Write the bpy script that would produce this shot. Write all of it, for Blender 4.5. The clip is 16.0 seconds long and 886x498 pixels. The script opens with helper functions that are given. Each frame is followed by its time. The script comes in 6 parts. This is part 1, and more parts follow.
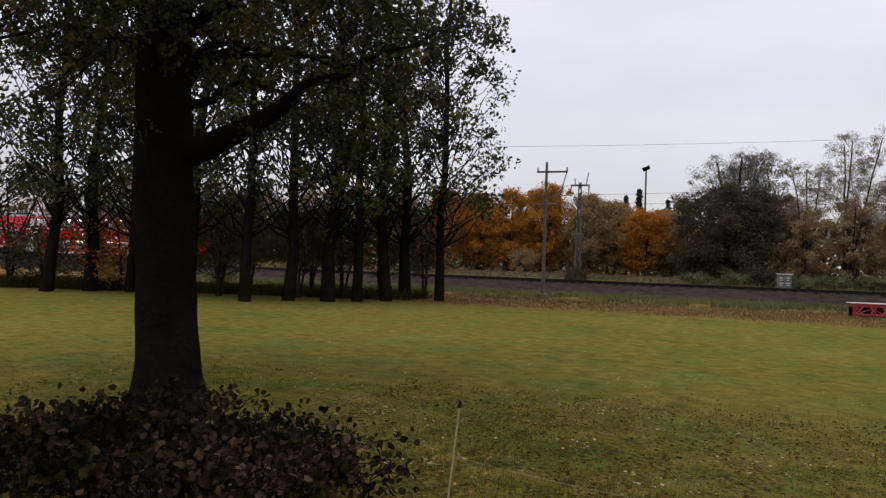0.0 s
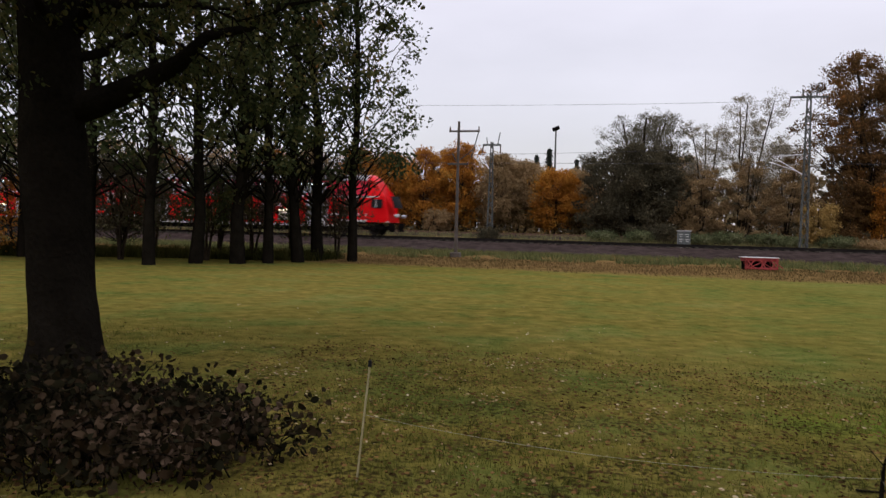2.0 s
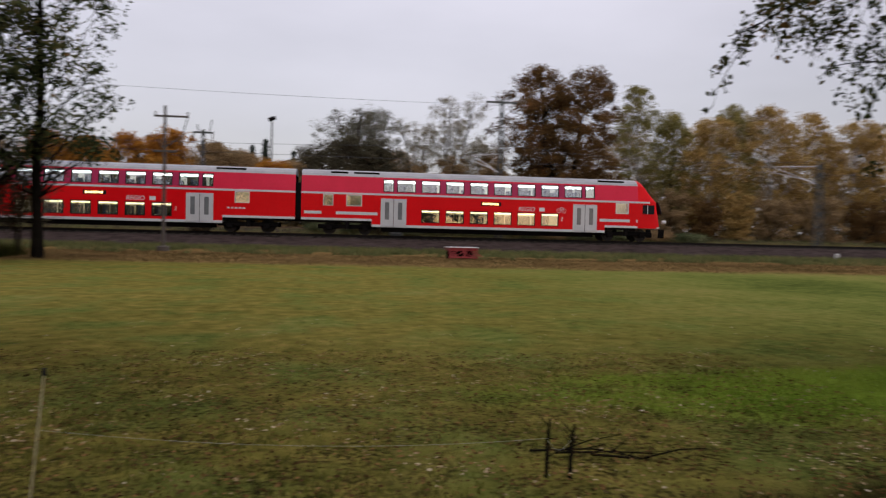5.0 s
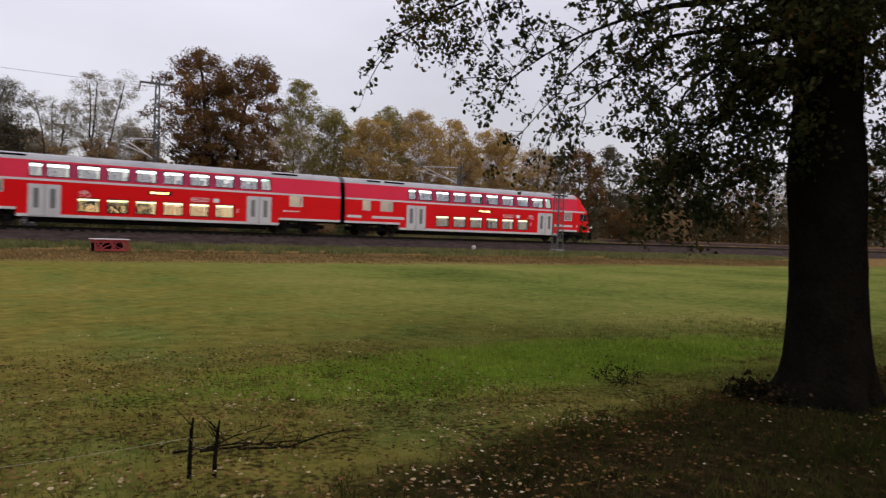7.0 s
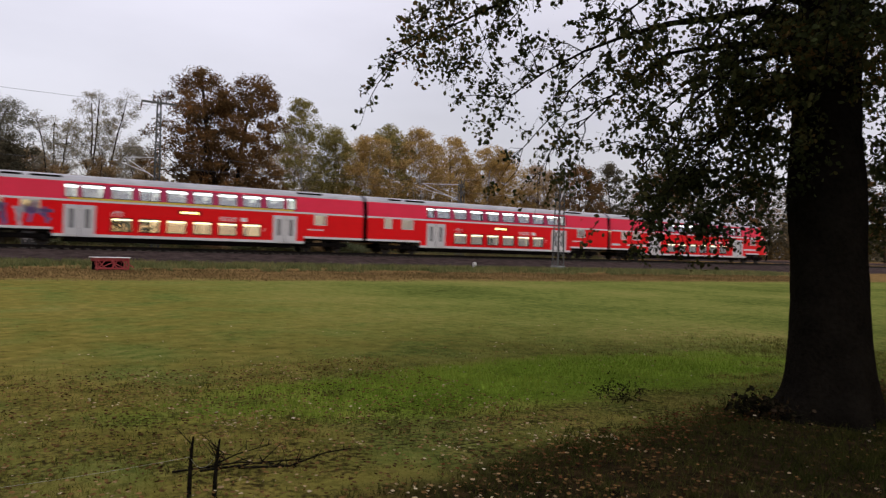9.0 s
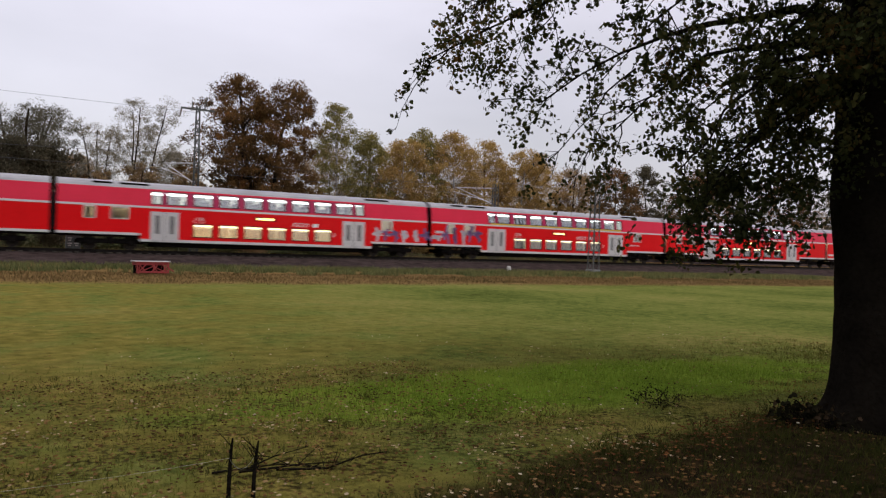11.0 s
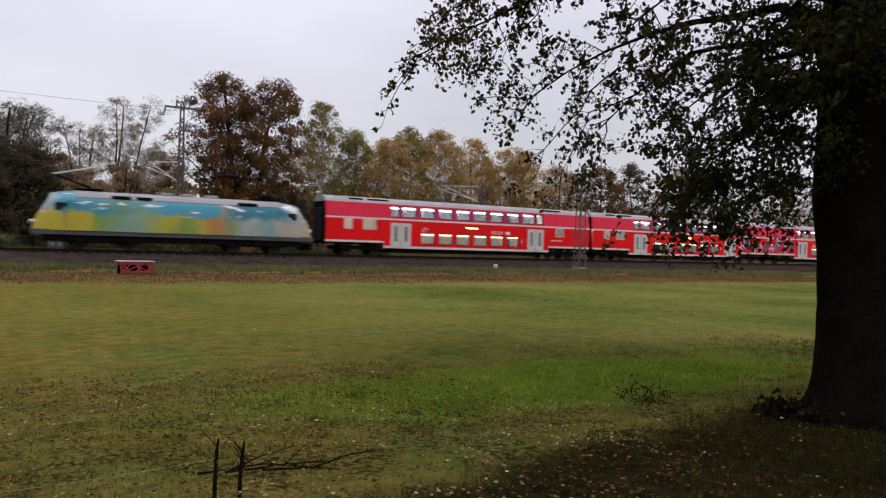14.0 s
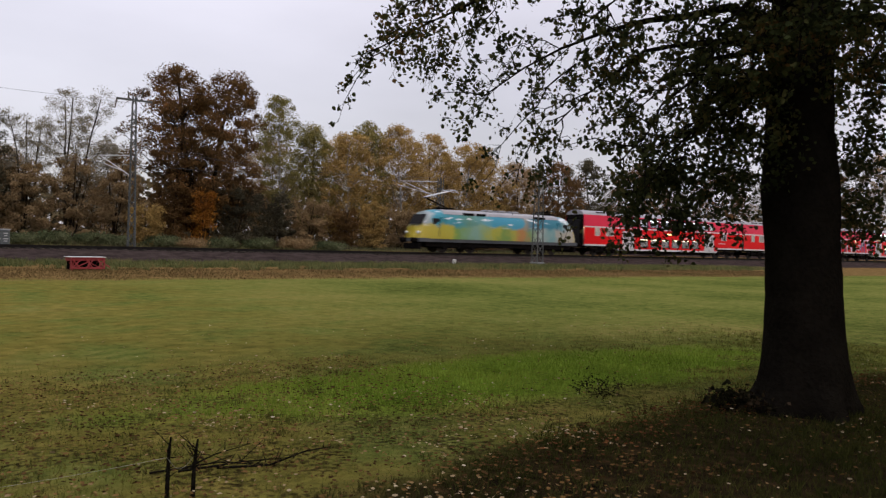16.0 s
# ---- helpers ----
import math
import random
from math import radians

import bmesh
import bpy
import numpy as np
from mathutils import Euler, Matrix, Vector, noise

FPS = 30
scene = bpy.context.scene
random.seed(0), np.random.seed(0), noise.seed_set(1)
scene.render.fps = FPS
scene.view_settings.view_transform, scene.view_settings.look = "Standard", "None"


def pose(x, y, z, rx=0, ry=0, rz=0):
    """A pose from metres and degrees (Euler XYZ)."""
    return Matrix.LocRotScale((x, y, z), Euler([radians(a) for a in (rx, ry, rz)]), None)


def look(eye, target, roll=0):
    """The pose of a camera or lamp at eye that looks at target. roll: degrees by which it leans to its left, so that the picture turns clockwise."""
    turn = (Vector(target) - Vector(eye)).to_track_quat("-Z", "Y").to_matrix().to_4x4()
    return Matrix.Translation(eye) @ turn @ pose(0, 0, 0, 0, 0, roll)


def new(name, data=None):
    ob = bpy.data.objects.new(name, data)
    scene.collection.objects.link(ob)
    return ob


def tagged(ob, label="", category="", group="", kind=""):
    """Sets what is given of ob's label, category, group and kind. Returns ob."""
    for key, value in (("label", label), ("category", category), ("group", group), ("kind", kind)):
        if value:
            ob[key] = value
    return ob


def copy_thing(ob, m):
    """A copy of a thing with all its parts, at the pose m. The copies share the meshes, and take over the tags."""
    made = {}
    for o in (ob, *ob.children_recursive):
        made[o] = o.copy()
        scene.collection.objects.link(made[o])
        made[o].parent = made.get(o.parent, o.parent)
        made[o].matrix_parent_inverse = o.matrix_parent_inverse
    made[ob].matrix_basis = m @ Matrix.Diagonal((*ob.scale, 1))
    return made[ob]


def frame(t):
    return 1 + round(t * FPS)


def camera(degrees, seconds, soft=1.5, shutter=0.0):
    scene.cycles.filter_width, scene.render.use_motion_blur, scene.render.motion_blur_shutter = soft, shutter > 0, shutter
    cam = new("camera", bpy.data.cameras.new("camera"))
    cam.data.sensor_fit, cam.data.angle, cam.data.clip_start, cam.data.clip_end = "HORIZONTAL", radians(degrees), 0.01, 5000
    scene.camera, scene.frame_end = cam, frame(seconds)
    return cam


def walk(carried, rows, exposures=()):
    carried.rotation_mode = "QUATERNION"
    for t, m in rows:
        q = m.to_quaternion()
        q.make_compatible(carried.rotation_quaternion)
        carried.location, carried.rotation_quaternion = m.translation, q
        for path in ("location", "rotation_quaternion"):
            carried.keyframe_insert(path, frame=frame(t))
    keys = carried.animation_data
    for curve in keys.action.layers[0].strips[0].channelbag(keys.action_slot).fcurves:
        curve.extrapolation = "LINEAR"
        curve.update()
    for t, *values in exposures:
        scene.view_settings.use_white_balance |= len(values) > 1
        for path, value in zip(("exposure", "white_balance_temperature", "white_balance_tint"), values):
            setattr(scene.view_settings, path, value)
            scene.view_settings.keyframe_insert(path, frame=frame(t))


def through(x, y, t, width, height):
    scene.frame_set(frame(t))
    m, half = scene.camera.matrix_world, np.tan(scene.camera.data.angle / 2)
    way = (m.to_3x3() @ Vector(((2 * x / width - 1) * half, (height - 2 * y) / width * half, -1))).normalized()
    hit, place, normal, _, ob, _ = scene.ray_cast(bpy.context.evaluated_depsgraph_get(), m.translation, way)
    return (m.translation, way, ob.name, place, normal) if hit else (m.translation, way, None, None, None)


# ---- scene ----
# ---------------------------------------------------------------- camera
cam = camera(62.6, 16.0, soft=1.3, shutter=0.6)
EYE, ARM = 1.6, 0.27
ROWS = [
    (0.0, 0.0, 1.36, -2.04),
    (0.5, -0.59, 1.41, -2.01),
    (1.0, -3.66, 1.39, -1.84),
    (1.5, -5.39, 0.27, -1.67),
    (2.0, -6.77, -1.6, -1.51),
    (2.5, -7.81, -2.45, -1.69),
    (3.0, -10.68, -2.78, -1.63),
    (5.5, -36.22, -1.2, -1.62),
    (6.0, -44.95, -1.03, -1.91),
    (6.5, -51.21, -0.88, -2.01),
    (7.0, -54.52, -1.44, -2.12),
    (7.5, -55.42, -1.68, -2.08),
    (8.0, -55.81, -1.12, -2.42),
    (8.5, -55.6, -0.52, -1.99),
    (9.0, -54.47, -0.11, -1.87),
    (9.5, -53.42, -0.15, -1.89),
    (12.0, -51.52, 0.24, -1.81),
    (12.5, -52.25, 0.05, -1.77),
    (13.0, -52.17, 0.12, -1.5),
    (13.5, -52.35, 0.02, -1.4),
    (14.0, -52.84, 0.0, -1.55),
    (14.5, -53.26, -0.02, -1.53),
    (15.0, -54.02, -0.09, -1.64),
    (15.5, -55.04, -0.13, -1.63),
    (16.0, -56.06, -0.29, -1.5),
]


def held(yaw, pitch, roll):
    """The phone swings round the body at arm's length."""
    a = radians(yaw)
    return pose(-ARM * math.sin(a), ARM * math.cos(a) - ARM, EYE, 90 + pitch, roll, yaw)


walk(cam, [(t, held(yaw, pitch, roll)) for t, yaw, pitch, roll in ROWS],
     exposures=[(0.0, 0.02), (1.5, 0.04), (2.5, 0.1), (3.2, 0.08), (5.3, -0.15), (6.0, -0.1), (7.0, 0.03), (16.0, 0.03)])

# ---------------------------------------------------------------- the railway's line
LINE = radians(-21.487)
ALONG = Vector((math.cos(LINE), math.sin(LINE), 0))
ACROSS = Vector((-math.sin(LINE), math.cos(LINE), 0))
TRACK_OFF, RAIL_Z = 52.93, 0.95
LOCO = 19.28


def at(s, off, z=0.0, turn=0.0):
    """A pose s metres along the railway and off metres from the eye towards it."""
    p = ALONG * s + ACROSS * off
    return pose(p.x, p.y, z, 0, 0, math.degrees(LINE) + turn)


def nose(t):
    """Where the head of the train stands at t seconds."""
    k = t - 8.0
    return 65.957 + 14.4076 * k + 0.09898 * k * k - 0.00019 * k ** 3


# ---------------------------------------------------------------- world and light
SKY_ZENITH = 1.32
world = bpy.data.worlds.new("overcast_evening")
scene.world = world
world.use_nodes = True
wn, wl = world.node_tree.nodes, world.node_tree.links
wn.clear()
w_out, w_bg = wn.new("ShaderNodeOutputWorld"), wn.new("ShaderNodeBackground")
w_sky = wn.new("ShaderNodeTexSky")
w_sky.sky_type, w_sky.sun_disc = "NISHITA", False
w_sky.sun_elevation, w_sky.sun_rotation = radians(8), radians(200)
w_co, w_sep = wn.new("ShaderNodeTexCoord"), wn.new("ShaderNodeSeparateXYZ")
w_map = wn.new("ShaderNodeMapping")
w_map.inputs["Scale"].default_value = (1.0, 1.0, 3.2)
w_noise = wn.new("ShaderNodeTexNoise")
w_noise.inputs["Scale"].default_value, w_noise.inputs["Detail"].default_value = 1.7, 6
w_noise.inputs["Roughness"].default_value = 0.48
w_up = wn.new("ShaderNodeMapRange")
w_up.inputs["From Min"].default_value, w_up.inputs["From Max"].default_value = 0.0, 1.0
w_up.inputs["To Min"].default_value, w_up.inputs["To Max"].default_value = 0.46, SKY_ZENITH
w_cloud = wn.new("ShaderNodeMapRange")
w_cloud.inputs["From Min"].default_value, w_cloud.inputs["From Max"].default_value = 0.3, 0.7
w_cloud.inputs["To Min"].default_value, w_cloud.inputs["To Max"].default_value = 0.86, 1.13
w_mul = wn.new("ShaderNodeMath")
w_mul.operation = "MULTIPLY"
w_tint = wn.new("ShaderNodeVectorMath")
w_tint.operation = "SCALE"
w_tint.inputs[0].default_value = (1.02, 0.965, 1.1)
w_mix = wn.new("ShaderNodeMix")
w_mix.data_type = "RGBA"
w_mix.inputs["Factor"].default_value = 0.97
wl.new(w_co.outputs["Generated"], w_sep.inputs[0])
wl.new(w_co.outputs["Generated"], w_map.inputs["Vector"])
wl.new(w_map.outputs[0], w_noise.inputs["Vector"])
wl.new(w_sep.outputs["Z"], w_up.inputs["Value"])
wl.new(w_noise.outputs[0], w_cloud.inputs["Value"])
wl.new(w_up.outputs[0], w_mul.inputs[0])
wl.new(w_cloud.outputs[0], w_mul.inputs[1])
wl.new(w_mul.outputs[0], w_tint.inputs["Scale"])
wl.new(w_sky.outputs[0], w_mix.inputs["A"])
wl.new(w_tint.outputs[0], w_mix.inputs["B"])
wl.new(w_mix.outputs["Result"], w_bg.inputs["Color"])
wl.new(w_bg.outputs[0], w_out.inputs[0])
w_bg.inputs["Strength"].default_value = 1.0

sun = new("sun", bpy.data.lights.new("sun", "SUN"))
sun.data.energy, sun.data.angle, sun.data.color = 0.85, radians(40), (1.0, 0.96, 0.92)
sun.matrix_world = look((-9, -16, 46), (0, 0, 0))

# ---------------------------------------------------------------- materials


def node_material(name):
    m = bpy.data.materials.new(name)
    m.use_nodes = True
    nt = m.node_tree
    nt.nodes.clear()
    out = nt.nodes.new("ShaderNodeOutputMaterial")
    return m, nt.nodes, nt.links, out


def ramp(nodes, stops):
    r = nodes.new("ShaderNodeValToRGB")
    el = r.color_ramp.elements
    while len(el) < len(stops):
        el.new(0.5)
    for e, (p, c) in zip(el, stops):
        e.position, e.color = p, (*c, 1)
    return r


def surface(name, dark, light, rough=0.7, scale=3.0, fine=40.0, bump=0.2, metal=0.0, bump_dist=0.01, spec=0.5):
    """A weathered surface: colour at two scales, grain and relief."""
    m, n, l, out = node_material(name)
    co = n.new("ShaderNodeTexCoord")
    big, small = n.new("ShaderNodeTexNoise"), n.new("ShaderNodeTexNoise")
    big.inputs["Scale"].default_value, big.inputs["Detail"].default_value = scale, 5
    small.inputs["Scale"].default_value, small.inputs["Detail"].default_value = fine, 4
    mix = n.new("ShaderNodeMath")
    mix.operation = "MULTIPLY_ADD"
    mix.inputs[1].default_value = 0.4
    sc = n.new("ShaderNodeMath")
    sc.operation = "MULTIPLY"
    sc.inputs[1].default_value = 0.6
    r = ramp(n, [(0.3, dark), (0.7, light)])
    b = n.new("ShaderNodeBsdfPrincipled")
    b.inputs["Roughness"].default_value, b.inputs["Metallic"].default_value = rough, metal
    b.inputs["Specular IOR Level"].default_value = spec
    bp = n.new("ShaderNodeBump")
    bp.inputs["Strength"].default_value, bp.inputs["Distance"].default_value = bump, bump_dist
    l.new(co.outputs["Object"], big.inputs["Vector"])
    l.new(co.outputs["Object"], small.inputs["Vector"])
    l.new(big.outputs[0], sc.inputs[0])
    l.new(small.outputs[0], mix.inputs[0])
    l.new(sc.outputs[0], mix.inputs[2])
    l.new(mix.outputs[0], r.inputs[0])
    l.new(r.outputs[0], b.inputs["Base Color"])
    l.new(small.outputs[0], bp.inputs["Height"])
    l.new(bp.outputs[0], b.inputs["Normal"])
    l.new(b.outputs[0], out.inputs[0])
    return m


def leafy(name, stops, through=0.3, rough=0.7, patch=0.6):
    """Leaves whose colour varies from leaf to leaf and from bough to bough; light comes partly through."""
    m, n, l, out = node_material(name)
    geo, co, big = n.new("ShaderNodeNewGeometry"), n.new("ShaderNodeTexCoord"), n.new("ShaderNodeTexNoise")
    big.inputs["Scale"].default_value, big.inputs["Detail"].default_value = patch, 3
    add = n.new("ShaderNodeMath")
    add.operation = "MULTIPLY_ADD"
    add.inputs[1].default_value = 0.5
    half = n.new("ShaderNodeMath")
    half.operation = "MULTIPLY_ADD"
    half.inputs[1].default_value, half.inputs[2].default_value = 1.5, -0.5
    r = ramp(n, stops)
    b, tr, mx = n.new("ShaderNodeBsdfPrincipled"), n.new("ShaderNodeBsdfTranslucent"), n.new("ShaderNodeMixShader")
    b.inputs["Roughness"].default_value = rough
    b.inputs["Specular IOR Level"].default_value = 0.0
    mx.inputs[0].default_value = through
    l.new(co.outputs["Object"], big.inputs["Vector"])
    l.new(big.outputs[0], half.inputs[0])
    l.new(geo.outputs["Random Per Island"], add.inputs[0])
    l.new(half.outputs[0], add.inputs[2])
    l.new(add.outputs[0], r.inputs[0])
    l.new(r.outputs[0], b.inputs["Base Color"])
    l.new(r.outputs[0], tr.inputs["Color"])
    l.new(b.outputs[0], mx.inputs[1])
    l.new(tr.outputs[0], mx.inputs[2])
    l.new(mx.outputs[0], out.inputs[0])
    return m


def glow(name, colour, strength):
    m, n, l, out = node_material(name)
    e = n.new("ShaderNodeEmission")
    e.inputs[0].default_value, e.inputs[1].default_value = (*colour, 1), strength
    l.new(e.outputs[0], out.inputs[0])
    return m


def glass(name, tint=(0.85, 0.9, 0.9)):
    m, n, l, out = node_material(name)
    t, g, mx = n.new("ShaderNodeBsdfTransparent"), n.new("ShaderNodeBsdfGlossy"), n.new("ShaderNodeMixShader")
    t.inputs[0].default_value = (*tint, 1)
    g.inputs["Roughness"].default_value = 0.03
    mx.inputs[0].default_value = 0.22
    l.new(t.outputs[0], mx.inputs[1])
    l.new(g.outputs[0], mx.inputs[2])
    l.new(mx.outputs[0], out.inputs[0])
    return m


RED = surface("train_red", (0.62, 0.002, 0.005), (0.72, 0.004, 0.008), spec=0.15, rough=0.35, scale=0.6, fine=9, bump=0.02)
PINKRED = surface("train_red_upper", (0.54, 0.008, 0.036), (0.64, 0.013, 0.052), spec=0.25, rough=0.35, scale=0.6, fine=9, bump=0.02)
MAUVE = surface("window_band_mauve", (0.3, 0.012, 0.06), (0.38, 0.02, 0.08), spec=0.25, rough=0.35, scale=0.6, fine=9, bump=0.02)
ROOFGREY = surface("roof_grey", (0.2, 0.2, 0.21), (0.33, 0.33, 0.34), rough=0.55, scale=0.8, fine=6, bump=0.05)
LIGHTGREY = surface("train_light_grey", (0.5, 0.5, 0.5), (0.62, 0.62, 0.61), rough=0.45, scale=1.5, fine=14, bump=0.02)
DOORGREY = surface("door_grey", (0.44, 0.44, 0.44), (0.56, 0.56, 0.55), rough=0.45, scale=1.5, fine=14, bump=0.02)
UNDER = surface("underframe_black", (0.004, 0.004, 0.004), (0.014, 0.012, 0.011), spec=0.0, rough=0.9, scale=2, fine=20)
RUBBER = surface("rubber_black", (0.008, 0.008, 0.009), (0.018, 0.018, 0.019), spec=0.15, rough=0.8, scale=4, fine=30)
STEELWHEEL = surface("wheel_steel", (0.02, 0.017, 0.015), (0.05, 0.045, 0.04), spec=0.2, rough=0.6, metal=0.2, scale=4, fine=30)
CREAM = surface("interior_cream", (0.66, 0.63, 0.56), (0.76, 0.73, 0.66), rough=0.6, scale=1, fine=8, bump=0.02)
SEATBLUE = surface("seat_blue", (0.035, 0.04, 0.065), (0.07, 0.08, 0.12), rough=0.9, scale=3, fine=40)
TUBE = glow("coach_ceiling_light", (1.0, 0.76, 0.44), 4.8)
TUBEUP = glow("upper_deck_light", (1.0, 0.96, 0.95), 9.0)
AMBER = glow("destination_amber", (1.0, 0.62, 0.22), 5.0)
PANE = glass("coach_glass")
DOORGLASS = surface("door_glass_grey", (0.12, 0.125, 0.13), (0.2, 0.21, 0.21), rough=0.15, scale=1, fine=6, bump=0.0)
YELLOWBAND = surface("first_class_yellow", (0.6, 0.42, 0.03), (0.7, 0.5, 0.05), rough=0.45, bump=0.0)
SPRAYDARK = surface("sprayed_paint_violet", (0.1, 0.05, 0.16), (0.2, 0.12, 0.28), rough=0.6, scale=1.2, fine=5, bump=0.0)
SPRAY = surface("sprayed_paint_pale", (0.4, 0.38, 0.42), (0.62, 0.6, 0.64), rough=0.6, scale=1.2, fine=5, bump=0.0)
WHITEPRINT = surface("white_lettering", (0.6, 0.6, 0.6), (0.7, 0.7, 0.7), rough=0.5, bump=0.0)
# darker than real bark: the canopy's shade is put into this colour
BARK = surface("bark_shade_dark", (0.006, 0.0052, 0.004), (0.018, 0.0155, 0.012), spec=0.0, rough=0.95, scale=3, fine=22, bump=0.9, bump_dist=0.03)
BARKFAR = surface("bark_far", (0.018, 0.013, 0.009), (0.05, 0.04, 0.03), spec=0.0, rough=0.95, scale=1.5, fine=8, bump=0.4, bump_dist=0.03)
BARKBIRCH = surface("bark_birch", (0.1, 0.09, 0.08), (0.5, 0.48, 0.45), rough=0.8, scale=3, fine=6, bump=0.3, bump_dist=0.02)
GALV = surface("galvanised_steel", (0.04, 0.045, 0.04), (0.085, 0.09, 0.085), rough=0.7, metal=0.0, scale=2, fine=20)
RUSTY = surface("rusty_steel", (0.09, 0.045, 0.03), (0.18, 0.1, 0.07), rough=0.8, metal=0.2, scale=3, fine=25)
# near-black steel: the shadow on the rail's web is painted in
RAILSHADE = surface("rail_steel_shaded", (0.006, 0.005, 0.0045), (0.016, 0.013, 0.012), rough=0.7, spec=0.1, scale=2, fine=20)
SLEEPER = surface("sleeper_concrete", (0.03, 0.026, 0.022), (0.07, 0.06, 0.05), spec=0.0, rough=0.9, scale=2, fine=20)
WOODPOLE = surface("weathered_pole", (0.05, 0.042, 0.036), (0.12, 0.1, 0.085), rough=0.9, scale=2, fine=20, bump=0.5)
BALLAST = surface("ballast", (0.015, 0.0105, 0.0095), (0.07, 0.053, 0.048), spec=0.0, rough=0.95, scale=1.4, fine=11, bump=1.0, bump_dist=0.08)
REDPAINT = surface("red_paint_worn", (0.17, 0.014, 0.016), (0.34, 0.04, 0.04), rough=0.6, scale=3, fine=22)
CONCRETE = surface("concrete_grey", (0.1, 0.11, 0.11), (0.19, 0.2, 0.2), rough=0.9, scale=2, fine=20)
CABINETDOOR = surface("cabinet_door_green", (0.05, 0.06, 0.058), (0.1, 0.115, 0.11), rough=0.7, scale=2, fine=20)
INSULATOR = surface("insulator_brown", (0.06, 0.03, 0.02), (0.1, 0.05, 0.035), rough=0.3, scale=4, fine=20)
STRAW = surface("straw_yellow", (0.3, 0.26, 0.14), (0.45, 0.4, 0.24), rough=0.7, scale=6, fine=40)
WIREWHITE = surface("fence_tape", (0.25, 0.25, 0.22), (0.36, 0.36, 0.32), rough=0.7, scale=6, fine=40)
COPPER = surface("wire_dark", (0.05, 0.05, 0.055), (0.09, 0.09, 0.095), rough=0.5, metal=0.6, scale=2, fine=10)
WHITEMARK = surface("white_marker", (0.34, 0.34, 0.33), (0.48, 0.48, 0.46), rough=0.8, scale=4, fine=20)

LEAF_NEAR = leafy("leaves_dark_green", [(0.15, (0.024, 0.03, 0.013)), (0.5, (0.05, 0.06, 0.022)), (0.75, (0.09, 0.08, 0.027)), (0.95, (0.17, 0.09, 0.03))], through=0.24)
LEAF_ROW = leafy("leaves_row_green", [(0.15, (0.025, 0.035, 0.016)), (0.5, (0.055, 0.07, 0.028)), (0.8, (0.11, 0.1, 0.035)), (0.97, (0.18, 0.09, 0.03))], through=0.22, patch=0.25)
LEAF_ORANGE = leafy("leaves_orange", [(0.1, (0.17, 0.066, 0.016)), (0.45, (0.35, 0.148, 0.027)), (0.75, (0.48, 0.225, 0.036)), (0.95, (0.27, 0.2, 0.06))], patch=0.4)
LEAF_RUST = leafy("leaves_rust", [(0.1, (0.07, 0.04, 0.018)), (0.45, (0.12, 0.07, 0.028)), (0.75, (0.17, 0.097, 0.036)), (0.95, (0.25, 0.106, 0.034))], patch=0.35)
LEAF_WILLOW = leafy("leaves_willow_grey", [(0.1, (0.075, 0.072, 0.048)), (0.5, (0.115, 0.108, 0.074)), (0.85, (0.165, 0.152, 0.108))], patch=0.3)
LEAF_DARK = leafy("leaves_shade_green", [(0.1, (0.042, 0.038, 0.025)), (0.5, (0.078, 0.07, 0.044)), (0.9, (0.13, 0.11, 0.066))], patch=0.4)
LEAF_POPLAR = leafy("leaves_poplar_pale", [(0.1, (0.19, 0.168, 0.12)), (0.5, (0.25, 0.222, 0.16)), (0.9, (0.31, 0.275, 0.2))], patch=0.4)
LEAF_OLIVE = leafy("leaves_olive_brown", [(0.1, (0.21, 0.148, 0.078)), (0.5, (0.29, 0.202, 0.105)), (0.9, (0.37, 0.257, 0.132))], patch=0.4)
LEAF_YELLOW = leafy("leaves_yellow_brown", [(0.1, (0.25, 0.17, 0.06)), (0.5, (0.36, 0.242, 0.084)), (0.9, (0.46, 0.312, 0.12))], patch=0.3)
LEAF_BIRCH = leafy("leaves_birch_green", [(0.1, (0.14, 0.13, 0.045)), (0.5, (0.215, 0.19, 0.065)), (0.9, (0.31, 0.25, 0.085))], patch=0.4)
# bramble leaves darkened: shade inside the bush and under the canopy is in the colour
LEAF_BRAMBLE = leafy("leaves_bramble_shaded", [(0.1, (0.006, 0.0065, 0.004)), (0.45, (0.018, 0.017, 0.009)), (0.75, (0.042, 0.028, 0.016)), (0.97, (0.13, 0.09, 0.062))], through=0.15, patch=1.5)
LITTER = leafy("fallen_leaves", [(0.1, (0.03, 0.018, 0.008)), (0.45, (0.09, 0.05, 0.02)), (0.7, (0.2, 0.115, 0.042)), (0.92, (0.46, 0.38, 0.25))], through=0.1, patch=1.2)
GRASS = leafy("grass_blades", [(0.1, (0.062, 0.074, 0.013)), (0.45, (0.11, 0.122, 0.022)), (0.75, (0.175, 0.16, 0.035)), (0.97, (0.24, 0.155, 0.055))], through=0.3, patch=0.25)
LUSHGRASS = leafy("lush_grass_blades", [(0.1, (0.1, 0.16, 0.018)), (0.5, (0.17, 0.25, 0.028)), (0.9, (0.24, 0.29, 0.045))], through=0.3, patch=0.6)
TUFTGRASS = leafy("coarse_tuft_blades", [(0.1, (0.045, 0.052, 0.012)), (0.5, (0.085, 0.088, 0.022)), (0.9, (0.15, 0.12, 0.04))], through=0.3, patch=0.6)
PALELEAF = leafy("pale_fallen_leaves", [(0.1, (0.24, 0.17, 0.1)), (0.5, (0.38, 0.3, 0.2)), (0.9, (0.52, 0.45, 0.34))], through=0.1, patch=1.2)
